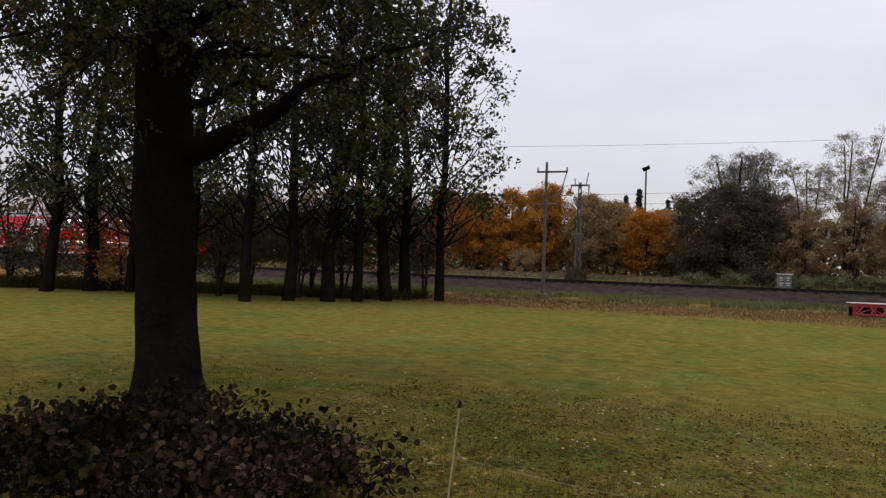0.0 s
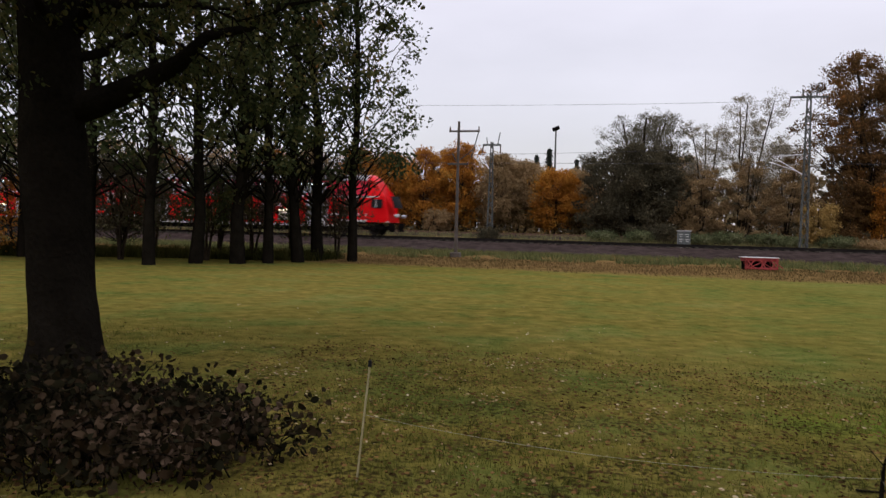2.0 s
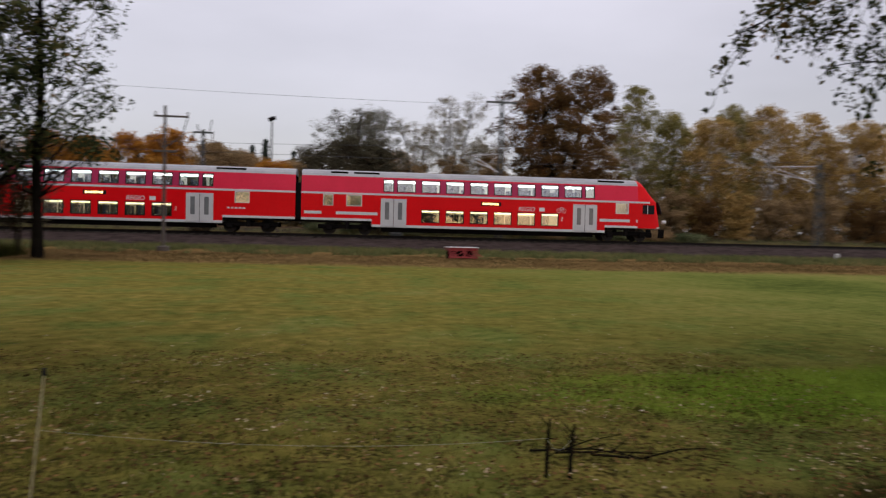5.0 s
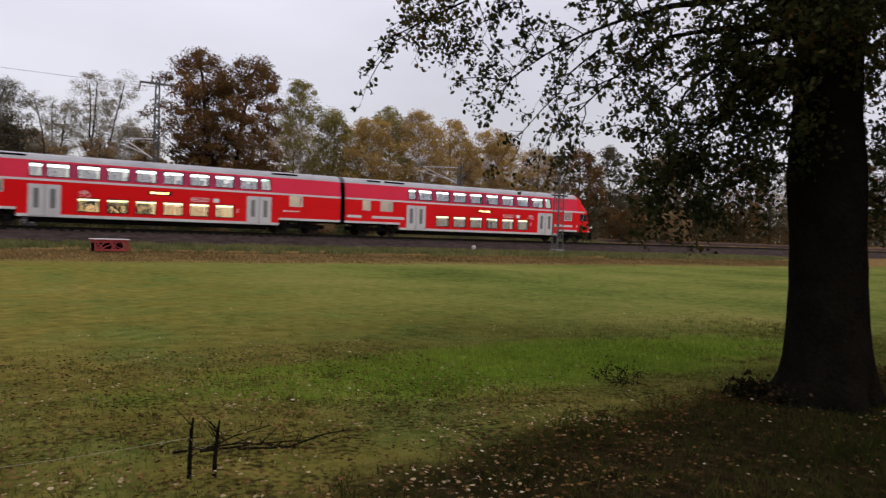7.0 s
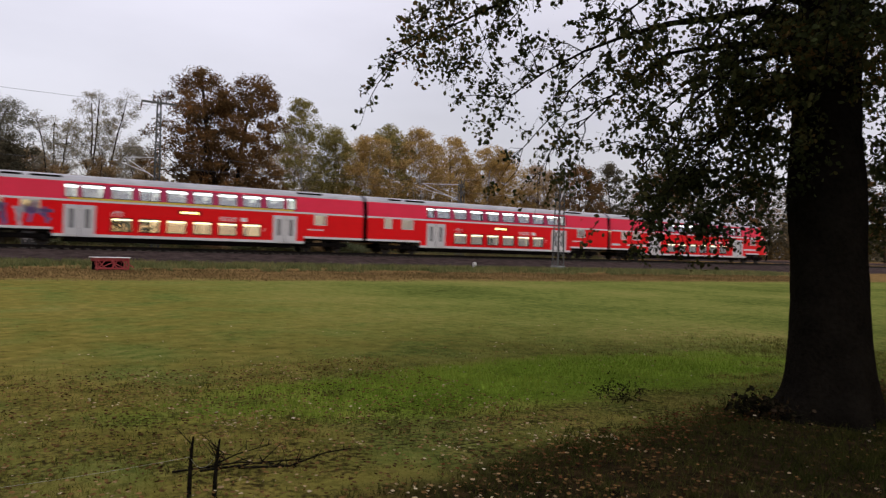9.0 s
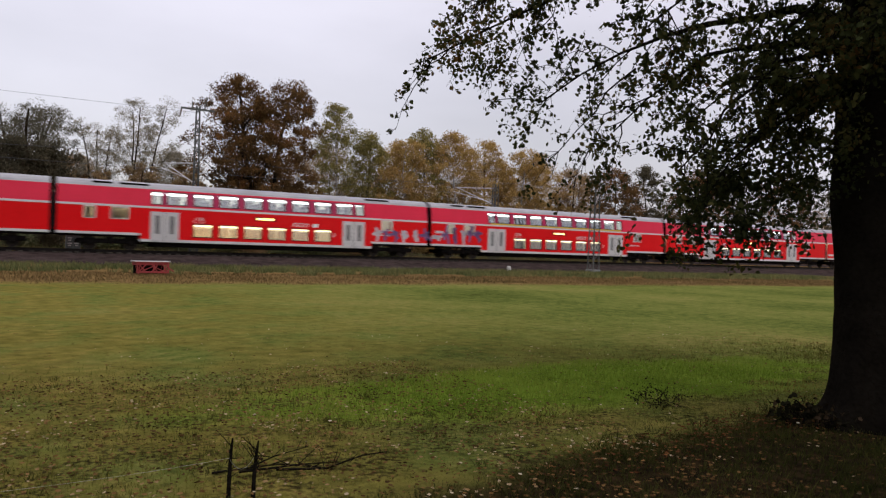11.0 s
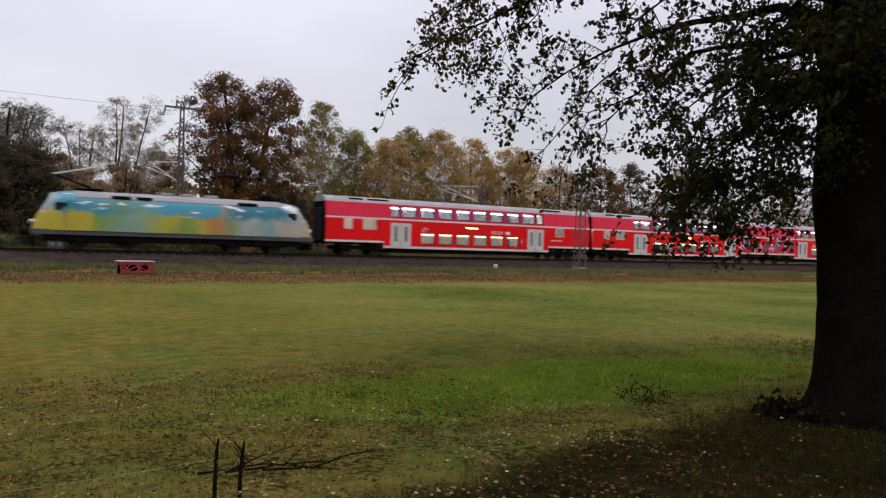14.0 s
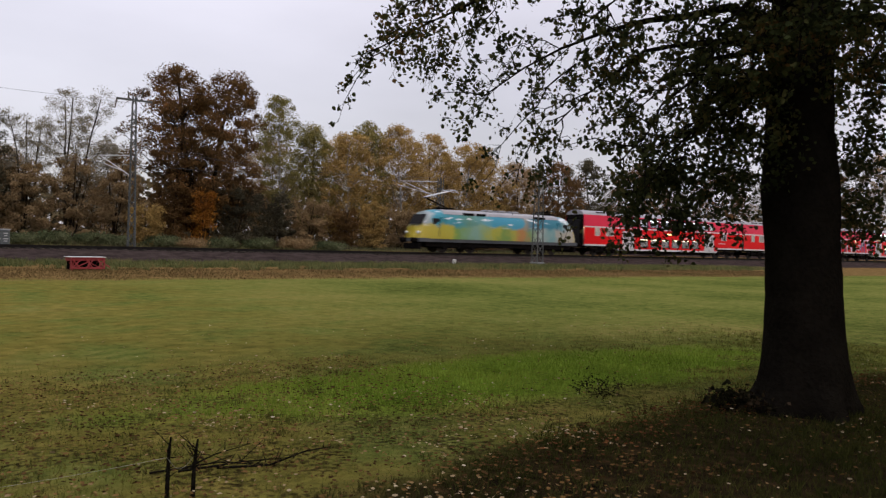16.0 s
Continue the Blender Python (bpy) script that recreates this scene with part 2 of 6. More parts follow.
RUSTLEAF = leafy("rust_fallen_leaves", [(0.1, (0.05, 0.022, 0.011)), (0.5, (0.105, 0.042, 0.018)), (0.9, (0.19, 0.08, 0.03))], through=0.1, patch=1.2)
LEAF_WEED = leafy("trackside_weed_leaves", [(0.1, (0.05, 0.065, 0.03)), (0.5, (0.11, 0.13, 0.062)), (0.9, (0.2, 0.2, 0.11))], patch=0.5)
# grass whose dark colour carries the shade under the trees
SHADEGRASS = leafy("shade_coloured_grass", [(0.1, (0.022, 0.026, 0.007)), (0.5, (0.042, 0.047, 0.012)), (0.9, (0.085, 0.08, 0.022))], through=0.3, patch=0.5)
VERGEWEED = leafy("green_verge_weeds", [(0.1, (0.055, 0.07, 0.025)), (0.45, (0.115, 0.132, 0.05)), (0.75, (0.18, 0.172, 0.07)), (0.95, (0.25, 0.17, 0.075))], patch=0.5)
DRYGRASS = leafy("dry_verge_grass", [(0.1, (0.065, 0.055, 0.022)), (0.45, (0.125, 0.088, 0.036)), (0.75, (0.18, 0.115, 0.052)), (0.97, (0.24, 0.18, 0.09))], through=0.3, patch=0.2)
FARGRASS = leafy("far_verge_blades", [(0.1, (0.09, 0.1, 0.04)), (0.5, (0.19, 0.19, 0.08)), (0.9, (0.3, 0.26, 0.14))], patch=0.15)
CONIFER = leafy("conifer_needles", [(0.1, (0.012, 0.018, 0.014)), (0.5, (0.025, 0.034, 0.026)), (0.9, (0.045, 0.055, 0.04))], through=0.1, patch=0.2)
SCRUB = leafy("scrub_leaves", [(0.1, (0.03, 0.024, 0.012)), (0.5, (0.075, 0.052, 0.022)), (0.9, (0.13, 0.085, 0.03))], patch=0.2)
FARWOOD = leafy("far_woods_leaves", [(0.1, (0.05, 0.05, 0.035)), (0.5, (0.1, 0.085, 0.05)), (0.9, (0.17, 0.125, 0.06))], patch=0.06)


def ground_material():
    """Mown meadow, dry verge towards the railway, leaf litter under the near trees, a lush green patch."""
    m, n, l, out = node_material("meadow_ground")
    co = n.new("ShaderNodeTexCoord")
    sep = n.new("ShaderNodeSeparateXYZ")
    l.new(co.outputs["Object"], sep.inputs[0])

    def noise_of(scale, detail=5):
        t = n.new("ShaderNodeTexNoise")
        t.inputs["Scale"].default_value, t.inputs["Detail"].default_value = scale, detail
        l.new(co.outputs["Object"], t.inputs["Vector"])
        return t.outputs[0]

    def math_of(op, a, b, c=None):
        k = n.new("ShaderNodeMath")
        k.operation = op
        for i, v in enumerate((a, b) if c is None else (a, b, c)):
            if isinstance(v, (int, float)):
                k.inputs[i].default_value = v
            else:
                l.new(v, k.inputs[i])
        return k.outputs[0]

    def step(v, lo, hi):
        k = n.new("ShaderNodeMapRange")
        k.interpolation_type = "SMOOTHSTEP"
        k.inputs["From Min"].default_value, k.inputs["From Max"].default_value = lo, hi
        l.new(v, k.inputs["Value"])
        return k.outputs[0]

    def mixed(f, a, b):
        k = n.new("ShaderNodeMix")
        k.data_type = "RGBA"
        l.new(f, k.inputs["Factor"])
        for slot, v in (("A", a), ("B", b)):
            if isinstance(v, tuple):
                k.inputs[slot].default_value = (*v, 1)
            else:
                l.new(v, k.inputs[slot])
        return k.outputs["Result"]

    big, mid, fine = noise_of(0.16, 4), noise_of(1.1), noise_of(16, 6)
    lawn = ramp(n, [(0.26, (0.044, 0.058, 0.013)), (0.49, (0.107, 0.126, 0.028)), (0.73, (0.19, 0.165, 0.05))])
    l.new(math_of("MULTIPLY_ADD", mid, 0.3, math_of("MULTIPLY_ADD", fine, 0.35, math_of("MULTIPLY_ADD", noise_of(4.2, 7), 0.6, math_of("MULTIPLY_ADD", big, 0.7, -0.47)))), lawn.inputs[0])
    dry = ramp(n, [(0.3, (0.085, 0.056, 0.02)), (0.7, (0.2, 0.128, 0.05))])
    l.new(mid, dry.inputs[0])
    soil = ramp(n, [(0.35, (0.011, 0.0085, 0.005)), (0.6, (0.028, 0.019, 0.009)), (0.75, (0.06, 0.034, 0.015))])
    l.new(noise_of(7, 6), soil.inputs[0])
    lush = ramp(n, [(0.3, (0.12, 0.18, 0.02)), (0.7, (0.19, 0.28, 0.03))])
    l.new(mid, lush.inputs[0])
    sx, oy = sep.outputs["X"], sep.outputs["Y"]
    wob = math_of("MULTIPLY_ADD", mid, 1.6, -0.8)
    # yellower, drier turf away from the trees
    turf = ramp(n, [(0.3, (0.095, 0.077, 0.017)), (0.55, (0.175, 0.138, 0.031)), (0.75, (0.26, 0.178, 0.05))])
    l.new(noise_of(3.1, 8), turf.inputs[0])
    tan = math_of("MULTIPLY", step(math_of("ADD", sx, math_of("MULTIPLY", wob, 4.0)), 15.0, -2.0), step(noise_of(0.7, 5), 0.33, 0.56))
    # lush patch
    du = math_of("DIVIDE", math_of("SUBTRACT", sx, 6.7), 5.0)
    dv = math_of("DIVIDE", math_of("SUBTRACT", oy, 6.95), 1.45)
    rr = math_of("ADD", math_of("ADD", math_of("MULTIPLY", du, du), math_of("MULTIPLY", dv, dv)), wob)
    col = mixed(step(rr, 1.3, 0.1), mixed(math_of("MULTIPLY", tan, 0.75), lawn.outputs[0], turf.outputs[0]), lush.outputs[0])
    # worn brown earth showing through near by
    worn = math_of("MULTIPLY", math_of("MULTIPLY", step(noise_of(17.0, 10), 0.44, 0.62), step(noise_of(1.5, 6), 0.36, 0.6)), step(math_of("ADD", oy, math_of("MULTIPLY", wob, 2.0)), 11.5, 5.0))
    col = mixed(math_of("MULTIPLY", worn, 0.92), col, soil.outputs[0])
    speck = math_of("MULTIPLY", step(noise_of(5.5, 6), 0.59, 0.66), step(oy, 24.0, 8.0))
    col = mixed(math_of("MULTIPLY", speck, 0.4), col, soil.outputs[0])
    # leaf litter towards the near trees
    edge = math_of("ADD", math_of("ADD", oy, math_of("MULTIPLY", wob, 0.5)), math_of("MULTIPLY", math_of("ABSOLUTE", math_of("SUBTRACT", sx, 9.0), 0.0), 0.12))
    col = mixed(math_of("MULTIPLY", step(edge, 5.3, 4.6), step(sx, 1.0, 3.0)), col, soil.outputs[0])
    # dry verge
    vg = math_of("ADD", oy, math_of("MULTIPLY", wob, 1.2))
    col = mixed(step(vg, 28.0, 30.8), col, dry.outputs[0])
    b = n.new("ShaderNodeBsdfPrincipled")
    b.inputs["Roughness"].default_value = 0.95
    b.inputs["Specular IOR Level"].default_value = 0.0
    bp = n.new("ShaderNodeBump")
    bp.inputs["Strength"].default_value, bp.inputs["Distance"].default_value = 0.9, 0.05
    l.new(fine, bp.inputs["Height"])
    l.new(col, b.inputs["Base Color"])
    l.new(bp.outputs[0], b.inputs["Normal"])
    l.new(b.outputs[0], out.inputs[0])
    return m


def livery_material():
    """A locomotive painted with a landscape: blue sky with white clouds, green hills, orange and yellow fields."""
    m, n, l, out = node_material("landscape_livery")
    co, sep = n.new("ShaderNodeTexCoord"), n.new("ShaderNodeSeparateXYZ")
    l.new(co.outputs["Object"], sep.inputs[0])

    def noise_of(scale, detail=4):
        t = n.new("ShaderNodeTexNoise")
        t.inputs["Scale"].default_value, t.inputs["Detail"].default_value = scale, detail
        l.new(co.outputs["Object"], t.inputs["Vector"])
        return t.outputs[0]

    def along(stops, seed_scale):
        """Colours along the body, their borders broken up."""
        mr = n.new("ShaderNodeMapRange")
        mr.inputs["From Min"].default_value, mr.inputs["From Max"].default_value = 1.1, LOCO + 1.1
        k = n.new("ShaderNodeMath")
        k.operation = "MULTIPLY_ADD"
        k.inputs[1].default_value = 2.2
        l.new(noise_of(seed_scale), k.inputs[0])
        l.new(sep.outputs["X"], k.inputs[2])
        l.new(k.outputs[0], mr.inputs["Value"])
        r = ramp(n, [(u / LOCO, c) for u, c in stops])
        l.new(mr.outputs[0], r.inputs[0])
        return r.outputs[0]
    sky_paint = along([(0, (0.288, 0.288, 0.274)), (1.5, (0.245, 0.302, 0.302)), (2.1, (0.0144, 0.216, 0.288)), (4.6, (0.036, 0.23, 0.259)), (5.6, (0.0864, 0.216, 0.144)), (7.0, (0.101, 0.288, 0.302)), (8.4, (0.0288, 0.259, 0.374)), (11.6, (0.036, 0.259, 0.36)), (12.2, (0.259, 0.216, 0.144)), (13.0, (0.0108, 0.144, 0.216)), (16.2, (0.0144, 0.158, 0.216)), (16.8, (0.18, 0.302, 0.331)), (18.2, (0.288, 0.302, 0.259)), (18.9, (0.396, 0.324, 0.072))], 1.1)
    field_paint = along([(0, (0.432, 0.338, 0.0288)), (3.6, (0.403, 0.36, 0.036)), (4.3, (0.158, 0.288, 0.0576)), (6.2, (0.18, 0.324, 0.259)), (7.4, (0.23, 0.331, 0.144)), (8.4, (0.36, 0.346, 0.036)), (9.6, (0.144, 0.259, 0.0504)), (10.8, (0.36, 0.324, 0.0432)), (11.6, (0.396, 0.173, 0.0504)), (12.8, (0.144, 0.259, 0.101)), (13.8, (0.324, 0.36, 0.324)), (15.4, (0.144, 0.302, 0.302)), (16.2, (0.346, 0.338, 0.288)), (18.4, (0.36, 0.331, 0.259)), (18.9, (0.418, 0.331, 0.0432))], 1.6)
    edge = n.new("ShaderNodeMath")
    edge.operation = "MULTIPLY_ADD"
    edge.inputs[1].default_value = 1.5
    l.new(noise_of(0.8), edge.inputs[0])
    l.new(sep.outputs["Z"], edge.inputs[2])
    up = n.new("ShaderNodeMapRange")
    up.inputs["From Min"].default_value, up.inputs["From Max"].default_value = 2.98, 3.3
    l.new(edge.outputs[0], up.inputs["Value"])
    mx = n.new("ShaderNodeMix")
    mx.data_type = "RGBA"
    l.new(up.outputs[0], mx.inputs["Factor"])
    l.new(field_paint, mx.inputs["A"])
    l.new(sky_paint, mx.inputs["B"])
    # clouds
    n3 = n.new("ShaderNodeTexNoise")
    n3.inputs["Scale"].default_value, n3.inputs["Detail"].default_value = 1.3, 4
    m3 = n.new("ShaderNodeMapping")
    m3.inputs["Scale"].default_value = (0.5, 1, 2.2)
    l.new(co.outputs["Object"], m3.inputs["Vector"])
    l.new(m3.outputs[0], n3.inputs["Vector"])
    cl = ramp(n, [(0.6, (0, 0, 0)), (0.66, (1, 1, 1))])
    l.new(n3.outputs[0], cl.inputs[0])
    hi = n.new("ShaderNodeMapRange")
    hi.inputs["From Min"].default_value, hi.inputs["From Max"].default_value = 2.2, 2.7
    l.new(sep.outputs["Z"], hi.inputs["Value"])
    both = n.new("ShaderNodeMath")
    both.operation = "MULTIPLY"
    l.new(cl.outputs[0], both.inputs[0])
    l.new(hi.outputs[0], both.inputs[1])
    mc = n.new("ShaderNodeMix")
    mc.data_type = "RGBA"
    mc.inputs["B"].default_value = (0.66, 0.7, 0.72, 1)
    l.new(both.outputs[0], mc.inputs["Factor"])
    l.new(mx.outputs["Result"], mc.inputs["A"])
    b = n.new("ShaderNodeBsdfPrincipled")
    b.inputs["Roughness"].default_value = 0.35
    l.new(mc.outputs["Result"], b.inputs["Base Color"])
    l.new(b.outputs[0], out.inputs[0])
    return m


# ---------------------------------------------------------------- mesh tools


def part(name, bm, material, parent=None, label="", smooth=False):
    """Links a bmesh, or (vertices, faces), as one mesh object under a thing or a part."""
    me = bpy.data.meshes.new(name)
    if isinstance(bm, tuple):
        v, f = bm
        fill(me, v, f)
    else:
        bm.to_mesh(me)
        bm.free()
    me.materials.append(material)
    if smooth:
        me.polygons.foreach_set("use_smooth", [True] * len(me.polygons))
    ob = new(name, me)
    if parent is not None:
        ob.parent = parent
    if label:
        ob["label"] = label
    return ob


def fill(me, v, f):
    """Writes vertices and faces (arrays of equal-sided faces, or a list of such arrays) into a mesh."""
    groups = f if isinstance(f, list) else [f]
    groups = [np.asarray(g, dtype=np.int32) for g in groups if len(g)]
    me.vertices.add(len(v))
    me.vertices.foreach_set("co", np.asarray(v, dtype=np.float32).ravel())
    me.loops.add(sum(g.size for g in groups))
    me.loops.foreach_set("vertex_index", np.concatenate([g.ravel() for g in groups]))
    totals = np.concatenate([np.full(len(g), g.shape[1]) for g in groups])
    me.polygons.add(len(totals))
    me.polygons.foreach_set("loop_start", np.concatenate([[0], np.cumsum(totals)[:-1]]).astype(np.int32))
    me.update(calc_edges=True)


def base(name, m=None):
    """An Empty at a thing's base."""
    e = new(name)
    e.empty_display_size = 0.2
    if m is not None:
        e.matrix_basis = m
    return e


def add_box(bm, x0, x1, y0, y1, z0, z1, bevel=0.0):
    made = bmesh.ops.create_cube(bm, size=1.0, matrix=Matrix.Translation(((x0 + x1) / 2, (y0 + y1) / 2, (z0 + z1) / 2)) @ Matrix.Diagonal((x1 - x0, y1 - y0, z1 - z0, 1)))
    if bevel:
        edges = {e for v in made["verts"] for e in v.link_edges}
        bmesh.ops.bevel(bm, geom=list(edges), offset=bevel, segments=2, affect="EDGES", profile=0.5)
    return bm


def box(x0, x1, y0, y1, z0, z1, bevel=0.0):
    return add_box(bmesh.new(), x0, x1, y0, y1, z0, z1, bevel)


def add_rod(bm, a, b, r0, r1=None, sides=8):
    a, b = Vector(a), Vector(b)
    d = b - a
    m = Matrix.Translation((a + b) / 2) @ d.to_track_quat("Z", "Y").to_matrix().to_4x4()
    bmesh.ops.create_cone(bm, cap_ends=True, segments=sides, radius1=r0, radius2=r0 if r1 is None else r1, depth=d.length, matrix=m)
    return bm


def rod(a, b, r0, r1=None, sides=8):
    return add_rod(bmesh.new(), a, b, r0, r1, sides)


class Tubes:
    """Gathers tapering tubes along polylines into one mesh."""

    def __init__(self):
        self.v, self.f, self.n = [], [], 0

    def add(self, pts, radii, sides=5):
        p = np.asarray(pts, dtype=float)
        k = len(p)
        t = np.gradient(p, axis=0)
        t /= np.linalg.norm(t, axis=1, keepdims=True) + 1e-9
        ref = np.where(np.abs(t[:, 2:3]) > 0.9, np.array([[1.0, 0, 0]]), np.array([[0, 0, 1.0]]))
        a = np.cross(t, ref)
        a /= np.linalg.norm(a, axis=1, keepdims=True) + 1e-9
        b = np.cross(t, a)
        ang = np.linspace(0, 2 * np.pi, sides, endpoint=False)
        ring = p[:, None] + np.asarray(radii)[:, None, None] * (np.cos(ang)[None, :, None] * a[:, None] + np.sin(ang)[None, :, None] * b[:, None])
        self.v.append(ring.reshape(-1, 3))
        i = np.arange(k - 1)[:, None] * sides + np.arange(sides)[None]
        j = np.arange(k - 1)[:, None] * sides + (np.arange(sides)[None] + 1) % sides
        self.f.append(np.stack([i, j, j + sides, i + sides], -1).reshape(-1, 4) + self.n)
        self.n += k * sides

    def mesh(self):
        return np.concatenate(self.v), np.concatenate(self.f)


def leaves_mesh(centres, size, rng, folded=False, droop=0.0, narrow=0.55, simple=False):
    """Pointed leaves of uneven size at the centres, turned every way."""
    c = np.asarray(centres, dtype=float)
    k = len(c)
    ax = rng.normal(size=(k, 3))
    ax[:, 2] -= droop
    ax /= np.linalg.norm(ax, axis=1, keepdims=True)
    up = rng.normal(size=(k, 3))
    side = np.cross(ax, up)
    side /= np.linalg.norm(side, axis=1, keepdims=True) + 1e-9
    nor = np.cross(ax, side)
    s = (size * rng.uniform(0.6, 1.35, k))[:, None]
    tip, root = c + ax * s * 0.5, c - ax * s * 0.5
    w = s * narrow * 0.5
    if simple:
        v = np.stack([root + side * w, root - side * w, tip], 1).reshape(-1, 3)
        return v, np.arange(3 * k).reshape(k, 3)
    if not folded:
        left, right = c + side * w + ax * s * 0.05, c - side * w + ax * s * 0.05
        v = np.stack([root, right, tip, left], 1).reshape(-1, 3)
        return v, np.arange(4 * k).reshape(k, 4)
    lift = nor * s * 0.12
    l1, l2 = c + side * w - ax * s * 0.15 + lift, c + side * w * 0.75 + ax * s * 0.25 + lift
    r1, r2 = c - side * w - ax * s * 0.15 + lift, c - side * w * 0.75 + ax * s * 0.25 + lift
    v = np.stack([root, r1, r2, tip, l2, l1], 1).reshape(-1, 3)
    o = np.arange(k)[:, None] * 6
    return v, np.concatenate([o + np.array([[0, 1, 2, 3]]), o + np.array([[0, 3, 4, 5]])])


def curve_between(a, b, sag, n, wob, rng):
    a, b = np.asarray(a, float), np.asarray(b, float)
    t = np.linspace(0, 1, n)[:, None]
    p = a + (b - a) * t
    p[:, 2] += (4 * t * (1 - t))[:, 0] * sag
    p[1:-1] += rng.normal(size=(n - 2, 3)) * wob
    return p


# ---------------------------------------------------------------- ground
GROUND_STEPS = ((-1500, 0), (-60, 0), (31, 0), (40, 0.02), (45, 0.05), (47.2, 0.08), (50.0, 0.15), (56.5, 0.45), (59, 0.95), (63, 1.3), (75, 1.45), (1500, 1.5))


def ground_z(off):
    return float(np.interp(off, [a for a, _ in GROUND_STEPS], [b for _, b in GROUND_STEPS]))


def build_ground():
    ss = np.unique(np.concatenate([np.linspace(-1500, -120, 8), np.linspace(-120, -14, 50), np.linspace(-14, 30, 150), np.linspace(30, 140, 50), np.linspace(140, 1500, 8)]))
    oo = np.unique(np.concatenate([np.linspace(-1500, -20, 8), np.linspace(-20, 0, 12), np.linspace(0, 18, 70), np.linspace(18, 66, 100), np.linspace(66, 140, 20), np.linspace(140, 1500, 8)]))
    S, O = np.meshgrid(ss, oo, indexing="ij")
    Z = np.interp(O, [a for a, _ in GROUND_STEPS], [b for _, b in GROUND_STEPS])
    flat = Z.ravel()
    for i, (s, o) in enumerate(zip(S.ravel(), O.ravel())):
        if -100 < s < 140 and -20 < o < 100:
            flat[i] += 0.035 * noise.noise((s * 0.35, o * 0.35, 1.0)) + 0.014 * noise.noise((s * 1.7, o * 1.7, 4.0))
    v = np.stack([S.ravel(), O.ravel(), flat], 1)
    a, b = len(ss), len(oo)
    i = (np.arange(a - 1)[:, None] * b + np.arange(b - 1)[None]).ravel()
    f = np.stack([i, i + b, i + b + 1, i + 1], 1)
    g = part("ground", (v, f), ground_material(), smooth=True)
    g.matrix_basis = at(0, 0, 0)
    tagged(g, "mown autumn meadow with a dry grassy verge", "meadow", kind="structure")


def blades(name, s_range, o_range, count, height, width, mat, rng, label, thin=None, kind="stuff"):
    """Grass as many single blades."""
    s = rng.uniform(*s_range, count)
    o = rng.uniform(*o_range, count)
    if thin is not None:
        keep = thin(s, o)
        s, o = s[keep], o[keep]
    k = len(s)
    z = np.interp(o, [a for a, _ in GROUND_STEPS], [b for _, b in GROUND_STEPS]) - 0.03
    root = np.stack([s, o, z], 1)
    a = rng.uniform(0, 2 * np.pi, k)
    h = height * rng.uniform(0.5, 1.4, k)
    lean = rng.normal(size=(k, 2)) * 0.45
    tip = root + np.stack([lean[:, 0] * h, lean[:, 1] * h, h + 0.03], 1)
    side = np.stack([np.cos(a), np.sin(a), np.zeros(k)], 1) * width * 0.5
    v = np.stack([root - side, root + side, tip], 1).reshape(-1, 3)
    f = np.arange(3 * k).reshape(k, 3)
    ob = part(name, (v, f), mat)
    ob.matrix_basis = at(0, 0, 0)
    return tagged(ob, label, "grass", kind=kind)


def litter(name, s_range, o_range, count, size, rng, label, weight=None, mat=None):
    s, o = rng.uniform(*s_range, count), rng.uniform(*o_range, count)
    if weight is not None:
        keep = rng.random(count) < weight(s, o)
        s, o = s[keep], o[keep]
    k = len(s)
    c = np.stack([s, o, np.full(k, 0.042) + rng.uniform(0, 0.03, k)], 1)
    v, f = leaves_mesh(c, size, rng, folded=True, narrow=0.8)
    vv = v.reshape(k, 6, 3)
    vv[:, :, 2] = c[:, None, 2] + (vv[:, :, 2] - c[:, None, 2]) * 0.35
    ob = part(name, (vv.reshape(-1, 3), f), mat or LITTER)
    ob.matrix_basis = at(0, 0, 0)
    return tagged(ob, label, "leaves", kind="stuff")


# ---------------------------------------------------------------- trees


def envelope(shape, q):
    """How wide the crown is at height fraction q of the crown."""
    if shape == "oval":
        return math.sqrt(max(0.02, 1 - (2 * q - 0.9) ** 2 / 1.25))
    if shape == "column":
        return 0.55 + 0.45 * math.sin(math.pi * min(1, q * 0.85 + 0.15)) if q < 0.85 else max(0.12, (1 - q) / 0.15 * 0.7)
    if shape == "vase":
        return 0.22 + 0.78 * math.sin(math.pi * min(1, 0.1 + 0.78 * q)) ** 1.4
    return math.sqrt(max(0.02, 1 - q * q)) * (0.75 + 0.25 * q)     # dome


DENSE = 2.8


